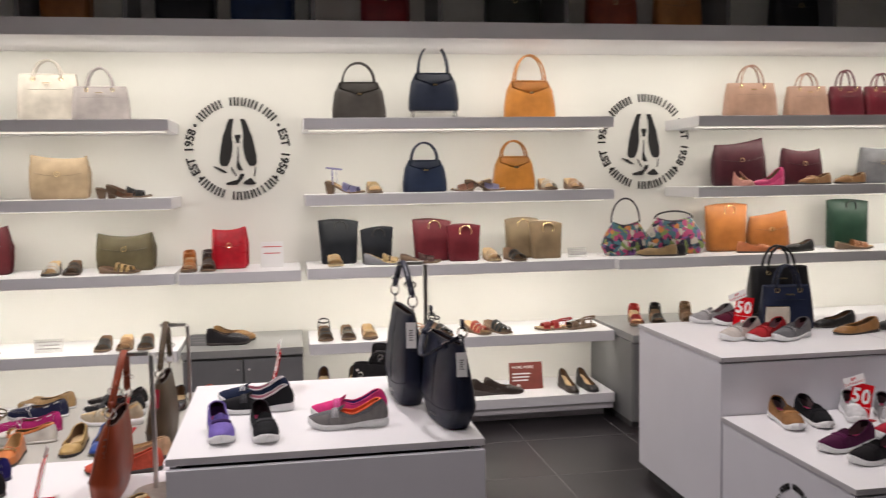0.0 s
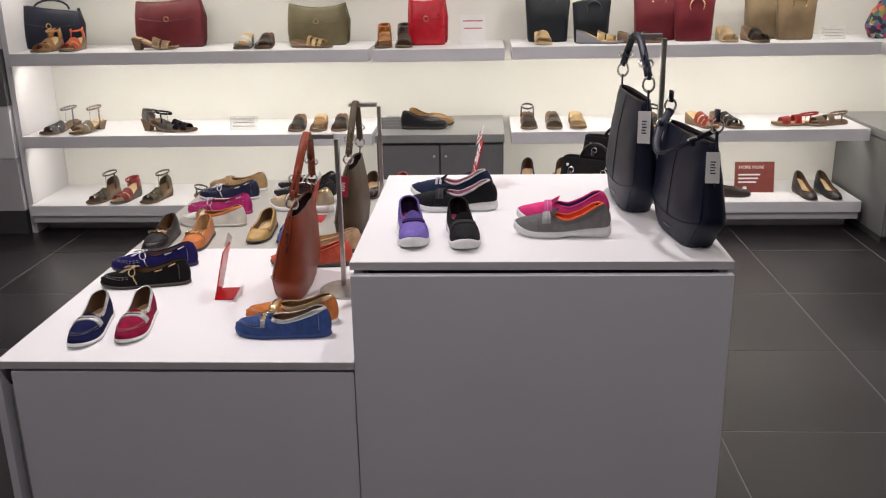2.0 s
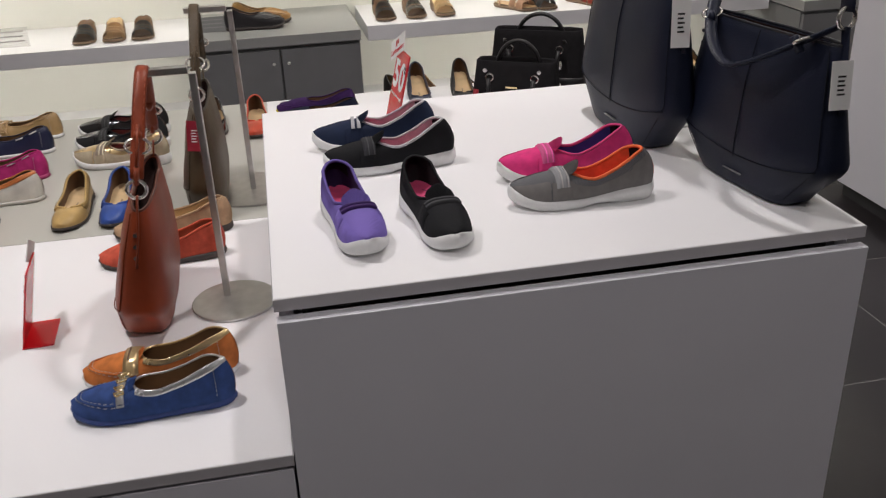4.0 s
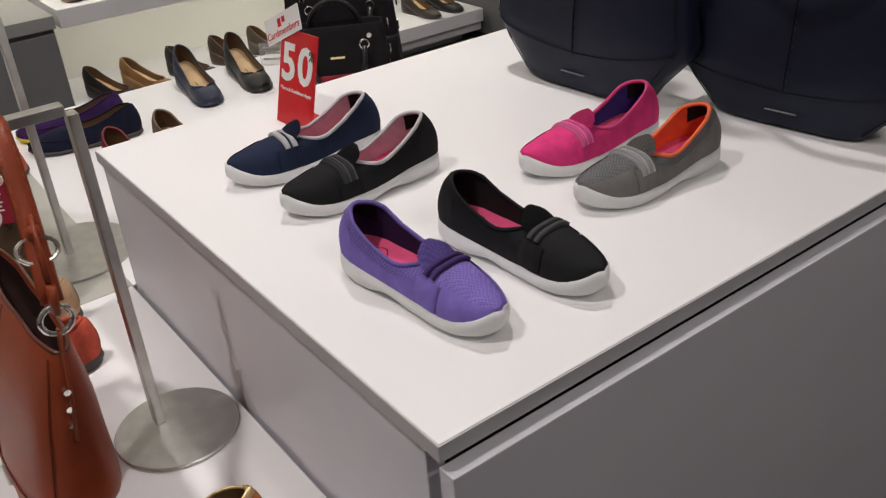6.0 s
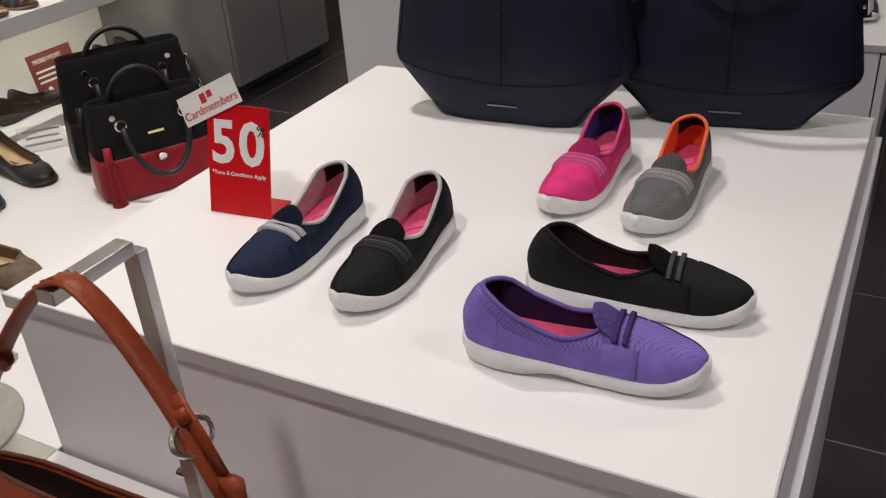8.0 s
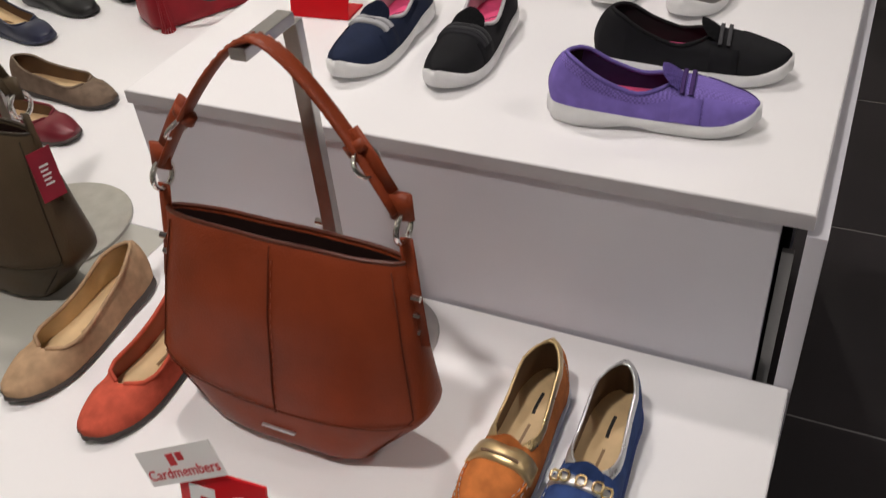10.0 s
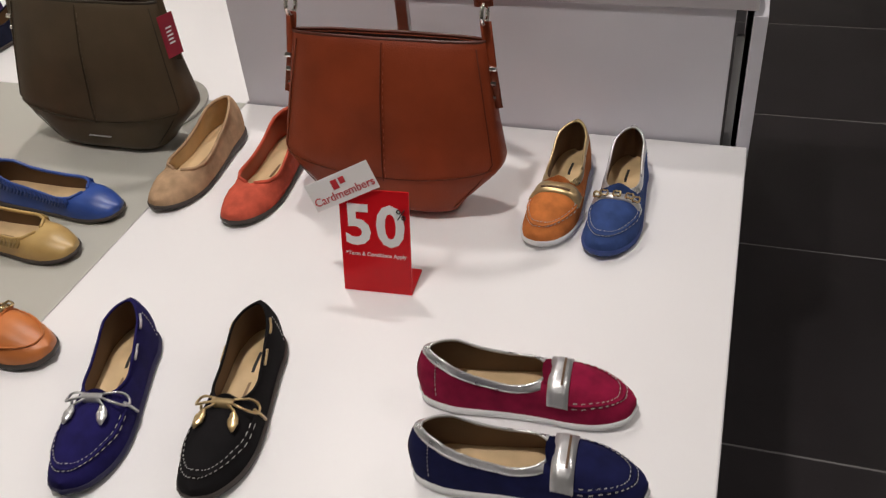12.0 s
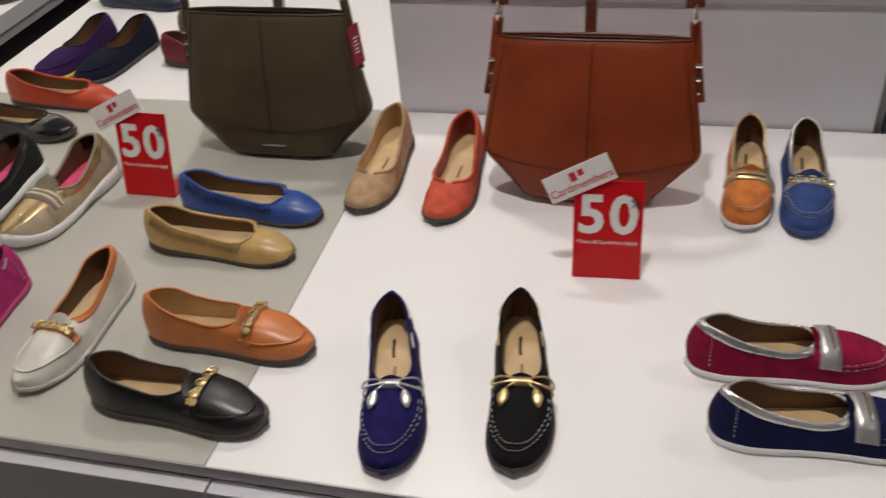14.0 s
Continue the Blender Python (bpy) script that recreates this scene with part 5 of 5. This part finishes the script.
# ---- things on the far display tables ----
FT = 0.7452
for (hx, hy), (tx, ty), lab, c, kind in (((2.40, 1.29), (2.16, 1.19), "off-white slip-on shoe with a thick sole", (0.60, 0.55, 0.50), "s"), ((2.50, 1.26), (2.27, 1.155), "red slip-on shoe with a white sole", (0.42, 0.025, 0.03), "s"),
                                         ((2.60, 1.23), (2.37, 1.12), "grey slip-on shoe with a white sole", (0.16, 0.16, 0.165), "s"), ((2.56, 1.62), (2.32, 1.58), "burgundy slip-on sneaker with a white sole", (0.10, 0.012, 0.03), "s"),
                                         ((2.48, 1.70), (2.24, 1.66), "silver slip-on sneaker with a white sole", (0.35, 0.34, 0.34), "s"), ((2.66, 1.54), (2.42, 1.50), "dark grey slip-on sneaker", (0.05, 0.05, 0.055), "s")):
    place(sneaker(lab, c, fabric(tuple(v * 0.6 for v in c)), fabric((0.15, 0.13, 0.13)), straps="band", group="shoes on the far table"), (hx, hy), (tx, ty), FT, 0.226, (1.08, 1.08, 1.08))
for (hx, hy), (tx, ty), lab, c in (((2.97, 1.45), (2.73, 1.40), "black leather pointed flat", (0.012, 0.012, 0.012)), ((2.95, 1.25), (2.71, 1.21), "tan leather pointed flat", (0.36, 0.17, 0.05)), ((3.20, 1.33), (2.97, 1.28), "black leather flat on a display table", (0.012, 0.012, 0.012))):
    place(flat_shoe(lab, c, lining=BROWN_IN, group="shoes on the far table"), (hx, hy), (tx, ty), FT, 0.24)
for (hx, hy), (tx, ty), lab, c in (((2.20, 0.84), (2.165, 0.60), "tan suede sporty slip-on", (0.30, 0.15, 0.06)), ((2.31, 0.84), (2.285, 0.60), "black sporty slip-on on a display table", (0.012, 0.012, 0.014)), ((2.53, 0.86), (2.44, 0.64), "white leather slip-on on a display table", (0.62, 0.62, 0.62)),
                                   ((2.64, 0.80), (2.54, 0.58), "silver leather slip-on on a display table", (0.4, 0.4, 0.41)), ((2.34, 0.42), (2.10, 0.36), "plum knit lace-up sneaker", (0.08, 0.012, 0.05)), ((2.36, 0.28), (2.12, 0.22), "black knit lace-up sneaker", (0.014, 0.012, 0.014)),
                                   ((2.42, 0.16), (2.18, 0.10), "slate blue knit lace-up sneaker", (0.06, 0.08, 0.12)), ((2.62, 0.50), (2.38, 0.46), "red knit sneaker on a display table", (0.42, 0.02, 0.04))):
    place(sneaker(lab, c, fabric(tuple(min(1, v * 1.5) for v in c)), fabric((0.1, 0.09, 0.09)), straps="laces", group="shoes on the far table"), (hx, hy), (tx, ty), LT, 0.226, (1.08, 1.08, 1.08))
sale_sign(2.412, 1.496, FT, -62)
sale_sign(2.47, 0.70, LT, -72)
shelf_bag(2.66, 1.60, FT, 0.30, 0.27, "large black leather tote bag on the table", (0.012, 0.012, 0.013), "tote", 0.12, yaw=-8, depth=0.07, group="totes on the far table")
shelf_bag(2.60, 1.43, FT, 0.24, 0.20, "navy tote with a cream pouch clipped on", (0.014, 0.02, 0.045), "tote", 0.11, yaw=-8, depth=0.05, group="totes on the far table")
pouch = root("pouch", pose(2.52, 1.365, FT, 4, 0, -8), "cream leather pouch leaning on a navy tote", "pouch")
part("body", Body([0, 0.01, 0.10, 0.11], [0.05, 0.055, 0.055, 0.053], [0.008, 0.010, 0.007, 0.004], 5).mesh(rows=6, seg=24), leather((0.62, 0.56, 0.47)), pouch, smooth=True)
part("zip", tube([(-0.05, 0, 0.112), (0.05, 0, 0.112)], 0.0022, 6), GOLD, pouch)

# ---- bags on the wall shelves ----
BY = 2.985
for x0, x1, h, row, kind, hd, c, lab, pt in (
    (-2.07, -1.68, 0.26, 0, "tote", 0.12, (0.012, 0.010, 0.011), "large black leather tote bag", 0), (-1.667, -1.306, 0.21, 0, "tote", 0.13, (0.010, 0.010, 0.011), "black polished leather handbag", 0),
    (-1.134, -0.80, 0.27, 0, "tote", 0.10, (0.62, 0.57, 0.50), "cream leather tote bag", 0), (-0.845, -0.531, 0.20, 0, "tote", 0.12, (0.42, 0.38, 0.37), "pale grey leather tote bag", 0),
    (0.606, 0.921, 0.225, 0, "flap", 0.12, (0.048, 0.042, 0.038), "charcoal leather flap handbag", 0), (1.061, 1.359, 0.225, 0, "flap", 0.18, (0.012, 0.016, 0.030), "navy leather flap handbag", 0), (1.646, 1.96, 0.235, 0, "flap", 0.16, (0.48, 0.19, 0.04), "tan orange leather flap handbag", 0),
    (3.08, 3.43, 0.22, 0, "tote", 0.13, (0.36, 0.22, 0.16), "dusty beige leather handbag", 0), (3.50, 3.79, 0.20, 0, "tote", 0.10, (0.36, 0.22, 0.16), "dusty beige leather handbag", 0), (3.80, 4.04, 0.20, 0, "tote", 0.12, (0.10, 0.012, 0.02), "burgundy leather handbag", 0), (4.05, 4.30, 0.20, 0, "tote", 0.10, (0.12, 0.014, 0.022), "burgundy leather handbag", 0),
    (-1.894, -1.54, 0.26, 1, "tote", 0.11, (0.085, 0.014, 0.020), "maroon leather tote bag", 0), (-1.635, -1.301, 0.21, 1, "tote", 0.0, (0.095, 0.010, 0.018), "maroon patent handbag with lowered handles", 1), (-1.088, -0.769, 0.24, 1, "hobo", 0.0, (0.44, 0.33, 0.21), "beige leather bucket bag", 0),
    (1.015, 1.279, 0.19, 1, "flap", 0.11, (0.012, 0.02, 0.045), "small navy leather handbag with a gold plate", 0), (1.571, 1.828, 0.205, 1, "flap", 0.10, (0.42, 0.17, 0.03), "small tan leather handbag", 0),
    (3.00, 3.35, 0.28, 1, "hobo", 0.0, (0.055, 0.014, 0.020), "dark plum leather hobo bag", 0), (3.47, 3.75, 0.23, 1, "hobo", 0.0, (0.06, 0.012, 0.018), "dark plum leather shoulder bag", 0), (4.03, 4.30, 0.23, 1, "hobo", 0.0, (0.16, 0.16, 0.17), "grey leather shoulder bag", 0),
    (-2.19, -1.864, 0.21, 2, "hobo", 0.05, (0.014, 0.016, 0.028), "dark navy leather satchel with a flap", 0), (-1.575, -1.201, 0.255, 2, "hobo", 0.0, (0.10, 0.016, 0.020), "maroon leather slouchy bag", 0), (-0.752, -0.431, 0.215, 2, "hobo", 0.0, (0.115, 0.095, 0.052), "olive leather satchel", 0),
    (0.503, 0.743, 0.25, 2, "ring", 0, (0.014, 0.016, 0.020), "black leather ring tote", 0), (1.065, 1.305, 0.24, 2, "ring", 0, (0.12, 0.016, 0.022), "maroon leather ring tote", 0), (1.636, 1.85, 0.235, 2, "ring", 0, (0.20, 0.145, 0.085), "taupe leather ring tote", 0),
    (3.25, 3.52, 0.23, 2, "hobo", 0.0, (0.34, 0.12, 0.03), "tan leather shoulder bag", 0), (2.95, 3.24, 0.29, 2, "ring", 0, (0.36, 0.13, 0.032), "chestnut leather tote bag", 0), (3.80, 4.10, 0.30, 2, "ring", 0, (0.012, 0.035, 0.022), "dark green leather tote bag", 0)):
    z = ROWS[row] + (0.0545 if x0 == 1.061 else 0.0005)
    yy = BY + (0.02 if x0 in (-1.134, -1.894) else 0)
    shelf_bag((x0 + x1) / 2 + WX, yy, z, x1 - x0, h, lab + " on a wall shelf", c, kind, hd, mat=patent(c) if pt else None, hmat=None)
for x0, x1, h, c, lab in ((0.742, 0.939, 0.205, (0.014, 0.016, 0.020), "small black leather ring tote"), (1.255, 1.465, 0.21, (0.13, 0.016, 0.022), "small maroon leather ring tote"), (1.768, 1.973, 0.215, (0.22, 0.155, 0.09), "small taupe leather ring tote")):
    shelf_bag((x0 + x1) / 2 + WX, 2.885, ROWS[2] + 0.0005, x1 - x0, h, lab + " on a wall shelf", c, "ring", 0, depth=0.04)
shelf_bag(-0.005, 2.945, 0.9685, 0.20, 0.235, "bright red leather bucket bag on a short shelf", (0.50, 0.010, 0.022), "hobo", 0.0, mat=smooth_leather((0.50, 0.010, 0.022), 0.3))
FLORAL = floral()
shelf_bag(2.407, 2.945, 0.9685, 0.31, 0.21, "flower-print cloth hobo bag with a dark strap", (0.03, 0.03, 0.04), "sack", 0.15, mat=FLORAL, hmat=smooth_leather((0.03, 0.025, 0.03)))
shelf_bag(2.717, 2.925, 0.9685, 0.42, 0.23, "flower-print cloth shoulder bag with a black handle", (0.03, 0.03, 0.04), "sack", 0.045, mat=FLORAL, hmat=smooth_leather((0.02, 0.02, 0.02)))
for x0, x1, c, lab in ((-0.966, -0.703, (0.30, 0.11, 0.03), "tan leather backpack"), (-0.363, -0.038, (0.012, 0.013, 0.017), "black leather backpack"), (0.045, 0.393, (0.012, 0.03, 0.09), "blue leather backpack"), (0.782, 1.054, (0.20, 0.015, 0.02), "red leather backpack"),
                       (1.519, 1.846, (0.03, 0.033, 0.03), "dark green leather backpack"), (2.147, 2.455, (0.22, 0.04, 0.018), "rust leather shoulder bag"), (2.583, 2.879, (0.36, 0.16, 0.05), "tan leather shoulder bag"), (3.354, 3.681, (0.014, 0.014, 0.018), "black leather backpack")):
    shelf_bag((x0 + x1) / 2 + WX, 2.925, 2.3255, x1 - x0, 0.30, lab + " in an upper cubby", c, "hobo", 0.0, depth=0.08, group="bags in the upper cubbies")

riser = root("riser", pose(1.21 + WX, BY, ROWS[0]), "clear acrylic riser under a navy handbag", "riser")
part("top", box(-0.13, 0.13, -0.06, 0.06, 0.050, 0.054), material("clear_acrylic", (0.85, 0.86, 0.85), 0.1, alpha=0.1), riser)
for a in (-1, 1):
    part("leg", box(a * 0.128 - 0.002, a * 0.128 + 0.002, -0.06, 0.06, 0.0, 0.050), material("clear_acrylic", (0.85, 0.86, 0.85), 0.1, alpha=0.1), riser)

# ---- shoes on the wall shelves ----

def stand_shoe(r, x, z, yaw=-90, toe_y=2.725, L=0.24):
    """Toe at x, near the shelf's front edge, pointing along yaw."""
    a = radians(yaw)
    x += WX
    d = Vector((math.cos(a), math.sin(a)))
    cy = toe_y + 0.02
    t = Vector((x, cy)) if yaw == -90 else Vector((x, 2.825)) + d * L / 2
    p = t - d * L
    r.matrix_world = pose(p.x, p.y, z + 0.0005, 0, 0, yaw)


G2 = "sandals on the wall shelves"
BLKL, TAN2, GREYS = smooth_leather((0.014, 0.013, 0.014)), smooth_leather((0.38, 0.20, 0.08)), suede((0.20, 0.18, 0.17))
for x, row, yaw, lab, kw in (
    # second shelf
    (-1.981, 1, -90, "clear strap high-heeled sandal", dict(c=(0.5, 0.48, 0.45), heel=0.05, sling=True)), (-1.909, 1, -90, "bronze high-heeled sandal", dict(c=(0.16, 0.12, 0.07), heel=0.05, sling=True)), (-1.814, 1, -90, "red high-heeled sandal", dict(c=(0.38, 0.04, 0.03), heel=0.05, sling=True)),
    (-0.53, 1, 0, "black leather block-heel mule", dict(c=(0.014, 0.013, 0.014), heel=0.06)), (-0.585, 1, 0, "brown leather block-heel mule", dict(c=(0.22, 0.09, 0.035), heel=0.045)),
    (0.662, 1, -25, "lilac strappy block-heel sandal", dict(c=(0.30, 0.29, 0.50), heel=0.06, ankle=True)), (0.829, 1, -90, "gold strappy wedge sandal", dict(c=(0.42, 0.28, 0.12), mat=GOLDL, lift=0.04)), (1.484, 1, 0, "lilac block-heel mule", dict(c=(0.32, 0.30, 0.48), heel=0.055)), (1.40, 1, 180, "tan block-heel mule", dict(c=(0.35, 0.16, 0.10), heel=0.055)),
    (1.875, 1, -90, "white leather wedge slide", dict(c=(0.66, 0.62, 0.55), lift=0.035)), (2.04, 1, -90, "beige leather wedge slide", dict(c=(0.46, 0.30, 0.18), lift=0.035)),
    # third shelf
    (-2.0, 2, -100, "tan suede wedge sandal with a cupped heel", dict(c=(0.42, 0.22, 0.09), lift=0.03, sling=True, back=True)), (-1.88, 2, -90, "orange leather wedge sandal with a cupped heel", dict(c=(0.52, 0.10, 0.04), lift=0.03, sling=True, back=True)), (-1.42, 2, 0, "beige leather block-heel slide", dict(c=(0.36, 0.25, 0.14), heel=0.05)),
    (-0.964, 2, -90, "white leather flat slide", dict(c=(0.60, 0.58, 0.54), sole=rubber((0.1, 0.09, 0.08)))), (-0.854, 2, -90, "black leather flat slide", dict(c=(0.02, 0.02, 0.02), sole=rubber((0.1, 0.06, 0.04)))), (-0.60, 2, -20, "navy and gold strap sandal", dict(c=(0.05, 0.06, 0.10), mat=GOLDL, lift=0.02, bands=((0.45, 0.52), (0.58, 0.66), (0.72, 0.8)))),
    (-0.23, 2, -90, "orange slingback wedge sandal", dict(c=(0.52, 0.20, 0.05), lift=0.04, sling=True, back=True)), (-0.125, 2, -90, "grey slingback wedge sandal", dict(c=(0.14, 0.12, 0.11), lift=0.03, sling=True, back=True)),
    (0.591, 2, -90, "cream wedge slide", dict(c=(0.62, 0.47, 0.27), lift=0.045, sole=rubber((0.55, 0.42, 0.25)))), (0.88, 2, -15, "gold wedge slide with a grey sole", dict(c=(0.3, 0.2, 0.1), mat=GOLDL, lift=0.05, sole=rubber((0.22, 0.22, 0.24)))), (1.09, 2, 0, "dark brown wedge slide", dict(c=(0.10, 0.04, 0.03), lift=0.04)),
    (1.525, 2, -90, "cream leather wedge slide", dict(c=(0.60, 0.46, 0.28), lift=0.04, sole=rubber((0.5, 0.38, 0.22)))), (1.657, 2, -80, "black studded wedge slide", dict(c=(0.02, 0.02, 0.02), lift=0.03)),
    (3.894, 2, -10, "tan wedge sandal", dict(c=(0.5, 0.25, 0.12), lift=0.03)),
    # fourth shelf
    (-1.996, 3, -120, "grey suede ankle-strap sandal", dict(c=(0.2, 0.18, 0.17), mat=suede((0.22, 0.21, 0.22)), ankle=True, heel=0.035)), (-1.847, 3, -110, "taupe suede ankle-strap sandal", dict(c=(0.3, 0.25, 0.2), mat=suede((0.28, 0.24, 0.19)), ankle=True, heel=0.035)), (-1.43, 3, -15, "grey suede block-heel sandal", dict(c=(0.2, 0.18, 0.17), mat=suede((0.18, 0.165, 0.16)), heel=0.055, sling=True, back=True)), (-1.36, 3, -10, "black suede block-heel sandal", dict(c=(0.015, 0.014, 0.015), mat=suede((0.015, 0.014, 0.015)), heel=0.045, sling=True)),
    (-0.709, 3, -90, "black leather comfort slide", dict(c=(0.03, 0.03, 0.032), bands=((0.48, 0.60), (0.61, 0.72), (0.73, 0.84)))), (-0.593, 3, -90, "tan leather comfort slide", dict(c=(0.34, 0.18, 0.07), bands=((0.48, 0.60), (0.61, 0.72), (0.73, 0.84)))), (-0.48, 3, -90, "black leather comfort slide", dict(c=(0.02, 0.02, 0.02), bands=((0.48, 0.60), (0.61, 0.72), (0.73, 0.84)))),
    (0.522, 3, -90, "black slingback comfort sandal", dict(c=(0.03, 0.026, 0.024), sling=True)), (0.654, 3, -90, "bronze comfort sandal", dict(c=(0.06, 0.045, 0.035), mat=patent((0.06, 0.045, 0.035)))), (0.779, 3, -90, "gold comfort slide", dict(c=(0.4, 0.26, 0.12), mat=GOLDL)), (1.10, 3, -60, "nude comfort sandal", dict(c=(0.55, 0.34, 0.22), sling=True)), (1.20, 3, -70, "black comfort sandal", dict(c=(0.05, 0.05, 0.05), sling=True)),
    (1.423, 3, -65, "red leather comfort sandal", dict(c=(0.42, 0.06, 0.03), bands=((0.40, 0.52), (0.55, 0.66), (0.7, 0.82)))), (1.55, 3, -65, "black leather comfort sandal", dict(c=(0.02, 0.022, 0.022), bands=((0.40, 0.52), (0.55, 0.66), (0.7, 0.82)))), (1.90, 3, 180, "red leather strap sandal", dict(c=(0.42, 0.03, 0.025), sling=True, bands=((0.40, 0.56), (0.64, 0.82)))), (2.06, 3, 195, "taupe leather strap sandal", dict(c=(0.22, 0.14, 0.09), sling=True, bands=((0.40, 0.56), (0.64, 0.82)))),
    # plinth
    (-1.808, 4, -110, "olive strap sandal with an ankle band", dict(c=(0.11, 0.085, 0.055), ankle=True, back=True)), (-1.68, 4, -105, "coral lined wedge sandal", dict(c=(0.30, 0.05, 0.05), sling=True, back=True, sole=rubber((0.1, 0.085, 0.07)))), (-1.51, 4, -110, "olive wedge sandal with an ankle band", dict(c=(0.12, 0.10, 0.06), ankle=True, back=True)), (-1.22, 4, -40, "brown strap sandal", dict(c=(0.10, 0.07, 0.045), sling=True))):
    z = (*ROWS, PLZ)[row]
    if -0.3 < x < 0.45 and row == 2:
        z = 0.968
    c = kw.pop("c")
    if yaw < -60 and not kw.get("heel"):
        kw["lift"] = max(kw.get("lift", 0), 0.05 if row != 3 else 0.042)
    stand_shoe(slide(lab + " on the wall shelf", c, group=G2, **kw), x, z, yaw)
for x, z, yaw, lab, c, f in (
    (3.219, 0.968, -10, "orange and navy loafer on the wall shelf", (0.5, 0.16, 0.06), "penny"), (2.62, 0.968, 170, "black cloth shoe on the wall shelf", (0.012, 0.012, 0.016), "none"), (2.56, 0.968, 160, "tan cloth shoe on the wall shelf", (0.30, 0.20, 0.09), "none"),
    (1.50, PLZ, 5, "dark brown loafer on the low plinth", (0.03, 0.018, 0.013), "penny"), (1.58, PLZ, -8, "dark brown loafer on the low plinth", (0.03, 0.018, 0.013), "penny"), (3.62, 1.387, 190, "tan loafer on the wall shelf", (0.36, 0.18, 0.07), "bow"), (3.86, 1.387, 190, "tan loafer on the wall shelf", (0.36, 0.18, 0.07), "bow"),
    (3.505, 0.968, 190, "dark loafer on the wall shelf", (0.02, 0.02, 0.02), "none")):
    stand_shoe(loafer(lab, c, mat=smooth_leather(c), feature=f, sole=DARK_R, stitch=None, group="loafers on the wall shelves", wedge=0.03 if z < 0.2 else 0.0), x, z, yaw)
for lab, c, x, y in (("tan leather loafer on a grey cabinet", (0.27, 0.14, 0.04), 0.012, 2.865), ("black leather loafer on a grey cabinet", (0.016, 0.014, 0.016), -0.018, 2.77)):
    place(loafer(lab, c, mat=smooth_leather(c), feature="none", sole=DARK_R, stitch=None, group="loafers on the cabinet"), (x - 0.12, y + 0.012), (x + 0.12, y), 0.5525, size=(1.0, 1, 1.3))
for x, z, yaw, lab, c in ((1.986, PLZ, -85, "dark brown leather pump on the low plinth", (0.03, 0.02, 0.015)), (2.108, PLZ, -82, "black leather pump on the low plinth", (0.014, 0.013, 0.013)), (1.08, PLZ, -60, "dark brown mary-jane shoe on the low plinth", (0.045, 0.025, 0.015)), (1.25, PLZ, -60, "brown mary-jane shoe on the low plinth", (0.07, 0.05, 0.035)), (0.90, PLZ, -60, "black flat shoe on the low plinth", (0.015, 0.014, 0.014)), (0.72, PLZ, -60, "tan flat shoe on the low plinth", (0.25, 0.13, 0.05)), (0.58, PLZ, -60, "black flat shoe on the low plinth", (0.02, 0.016, 0.015)),
                          (3.143, 1.387, -90, "peach flat shoe on the wall shelf", (0.55, 0.26, 0.22)), (3.30, 1.387, 195, "bright pink flat shoe on the wall shelf", (0.60, 0.04, 0.18))):
    stand_shoe(flat_shoe(lab, c, lining=BROWN_IN, wedge=0.045, sole=smooth_leather(c), group="flats on the wall shelves"), x, z, yaw)
for x, c, lab in ((2.42, (0.42, 0.035, 0.03), "red leather open-back mule"), (2.56, (0.014, 0.014, 0.015), "black leather open-back mule"), (2.76, (0.20, 0.11, 0.05), "brown leather open-back mule"), (3.15, (0.10, 0.10, 0.10), "grey leather mule")):
    stand_shoe(slide(lab + " on a grey cabinet", c, lift=0.05, sling=True, back=True, bands=((0.50, 0.80),), group="mules on the cabinet"), x, 0.5525 if x < 2.9 else ROWS[3], -105)

# notice cards
small_card(-0.99, 2.825, 0.5435, 0.15, 0.075)
small_card(2.067, 2.865, 0.9725, 0.12, 0.06)
small_card(-0.19, 2.77, 0.553, 0.11, 0.06, label="small clear acrylic notice card on a grey cabinet", face=CABT)
small_card(0.237, 2.915, 0.9685, 0.13, 0.15, lines=2, face=PAPER, ink=REDINK, label="white advertising card with a red shoe picture")
r = small_card(1.747, 2.895, 0.1655, 0.21, 0.165, lines=0, face=material("brick_red_card", (0.19, 0.04, 0.03), 0.5), label="brick red printed card in a clear holder on the plinth")
text("heading", "MORE MORE", 0.024, PAPER, pose(-0.085, -0.0018, 0.135, 90, 0, 0), r, align="LEFT")
for i in range(3):
    part("line", box(-0.085, 0.03 - 0.01 * i, -0.0018, -0.0011, 0.092 - 0.02 * i, 0.100 - 0.02 * i), PAPER, r)
part("mark", disc(0, 0, 0, 0.001, 0.012, 14, 0.0002), PAPER, r).matrix_local = pose(-0.05, -0.0012, 0.022, 90, 0, 0)


# ---- floor tiles ----
TX, TY, GAP = 0.585, 0.598, 0.0042
ox, oy = 1.60, 2.388
tile_me = None
nx0, nx1, ny0, ny1 = -11, 6, -13, 1
for i in range(nx0, nx1):
    for j in range(ny0, ny1 + 1):
        if tile_me is None:
            t = part("tile", box(GAP / 2, TX - GAP / 2, GAP / 2, TY - GAP / 2, -0.012, 0.0, 0.0012), TILE, FLOOR)
            tile_me = t.data
        else:
            t = new("tile", tile_me)
            t.parent = FLOOR
        y0 = oy + j * TY
        t.location = (ox + i * TX, y0 if j < ny1 else y0, 0.0)
        if j == ny1:
            t.scale = (1, (Y1 - y0) / TY, 1)
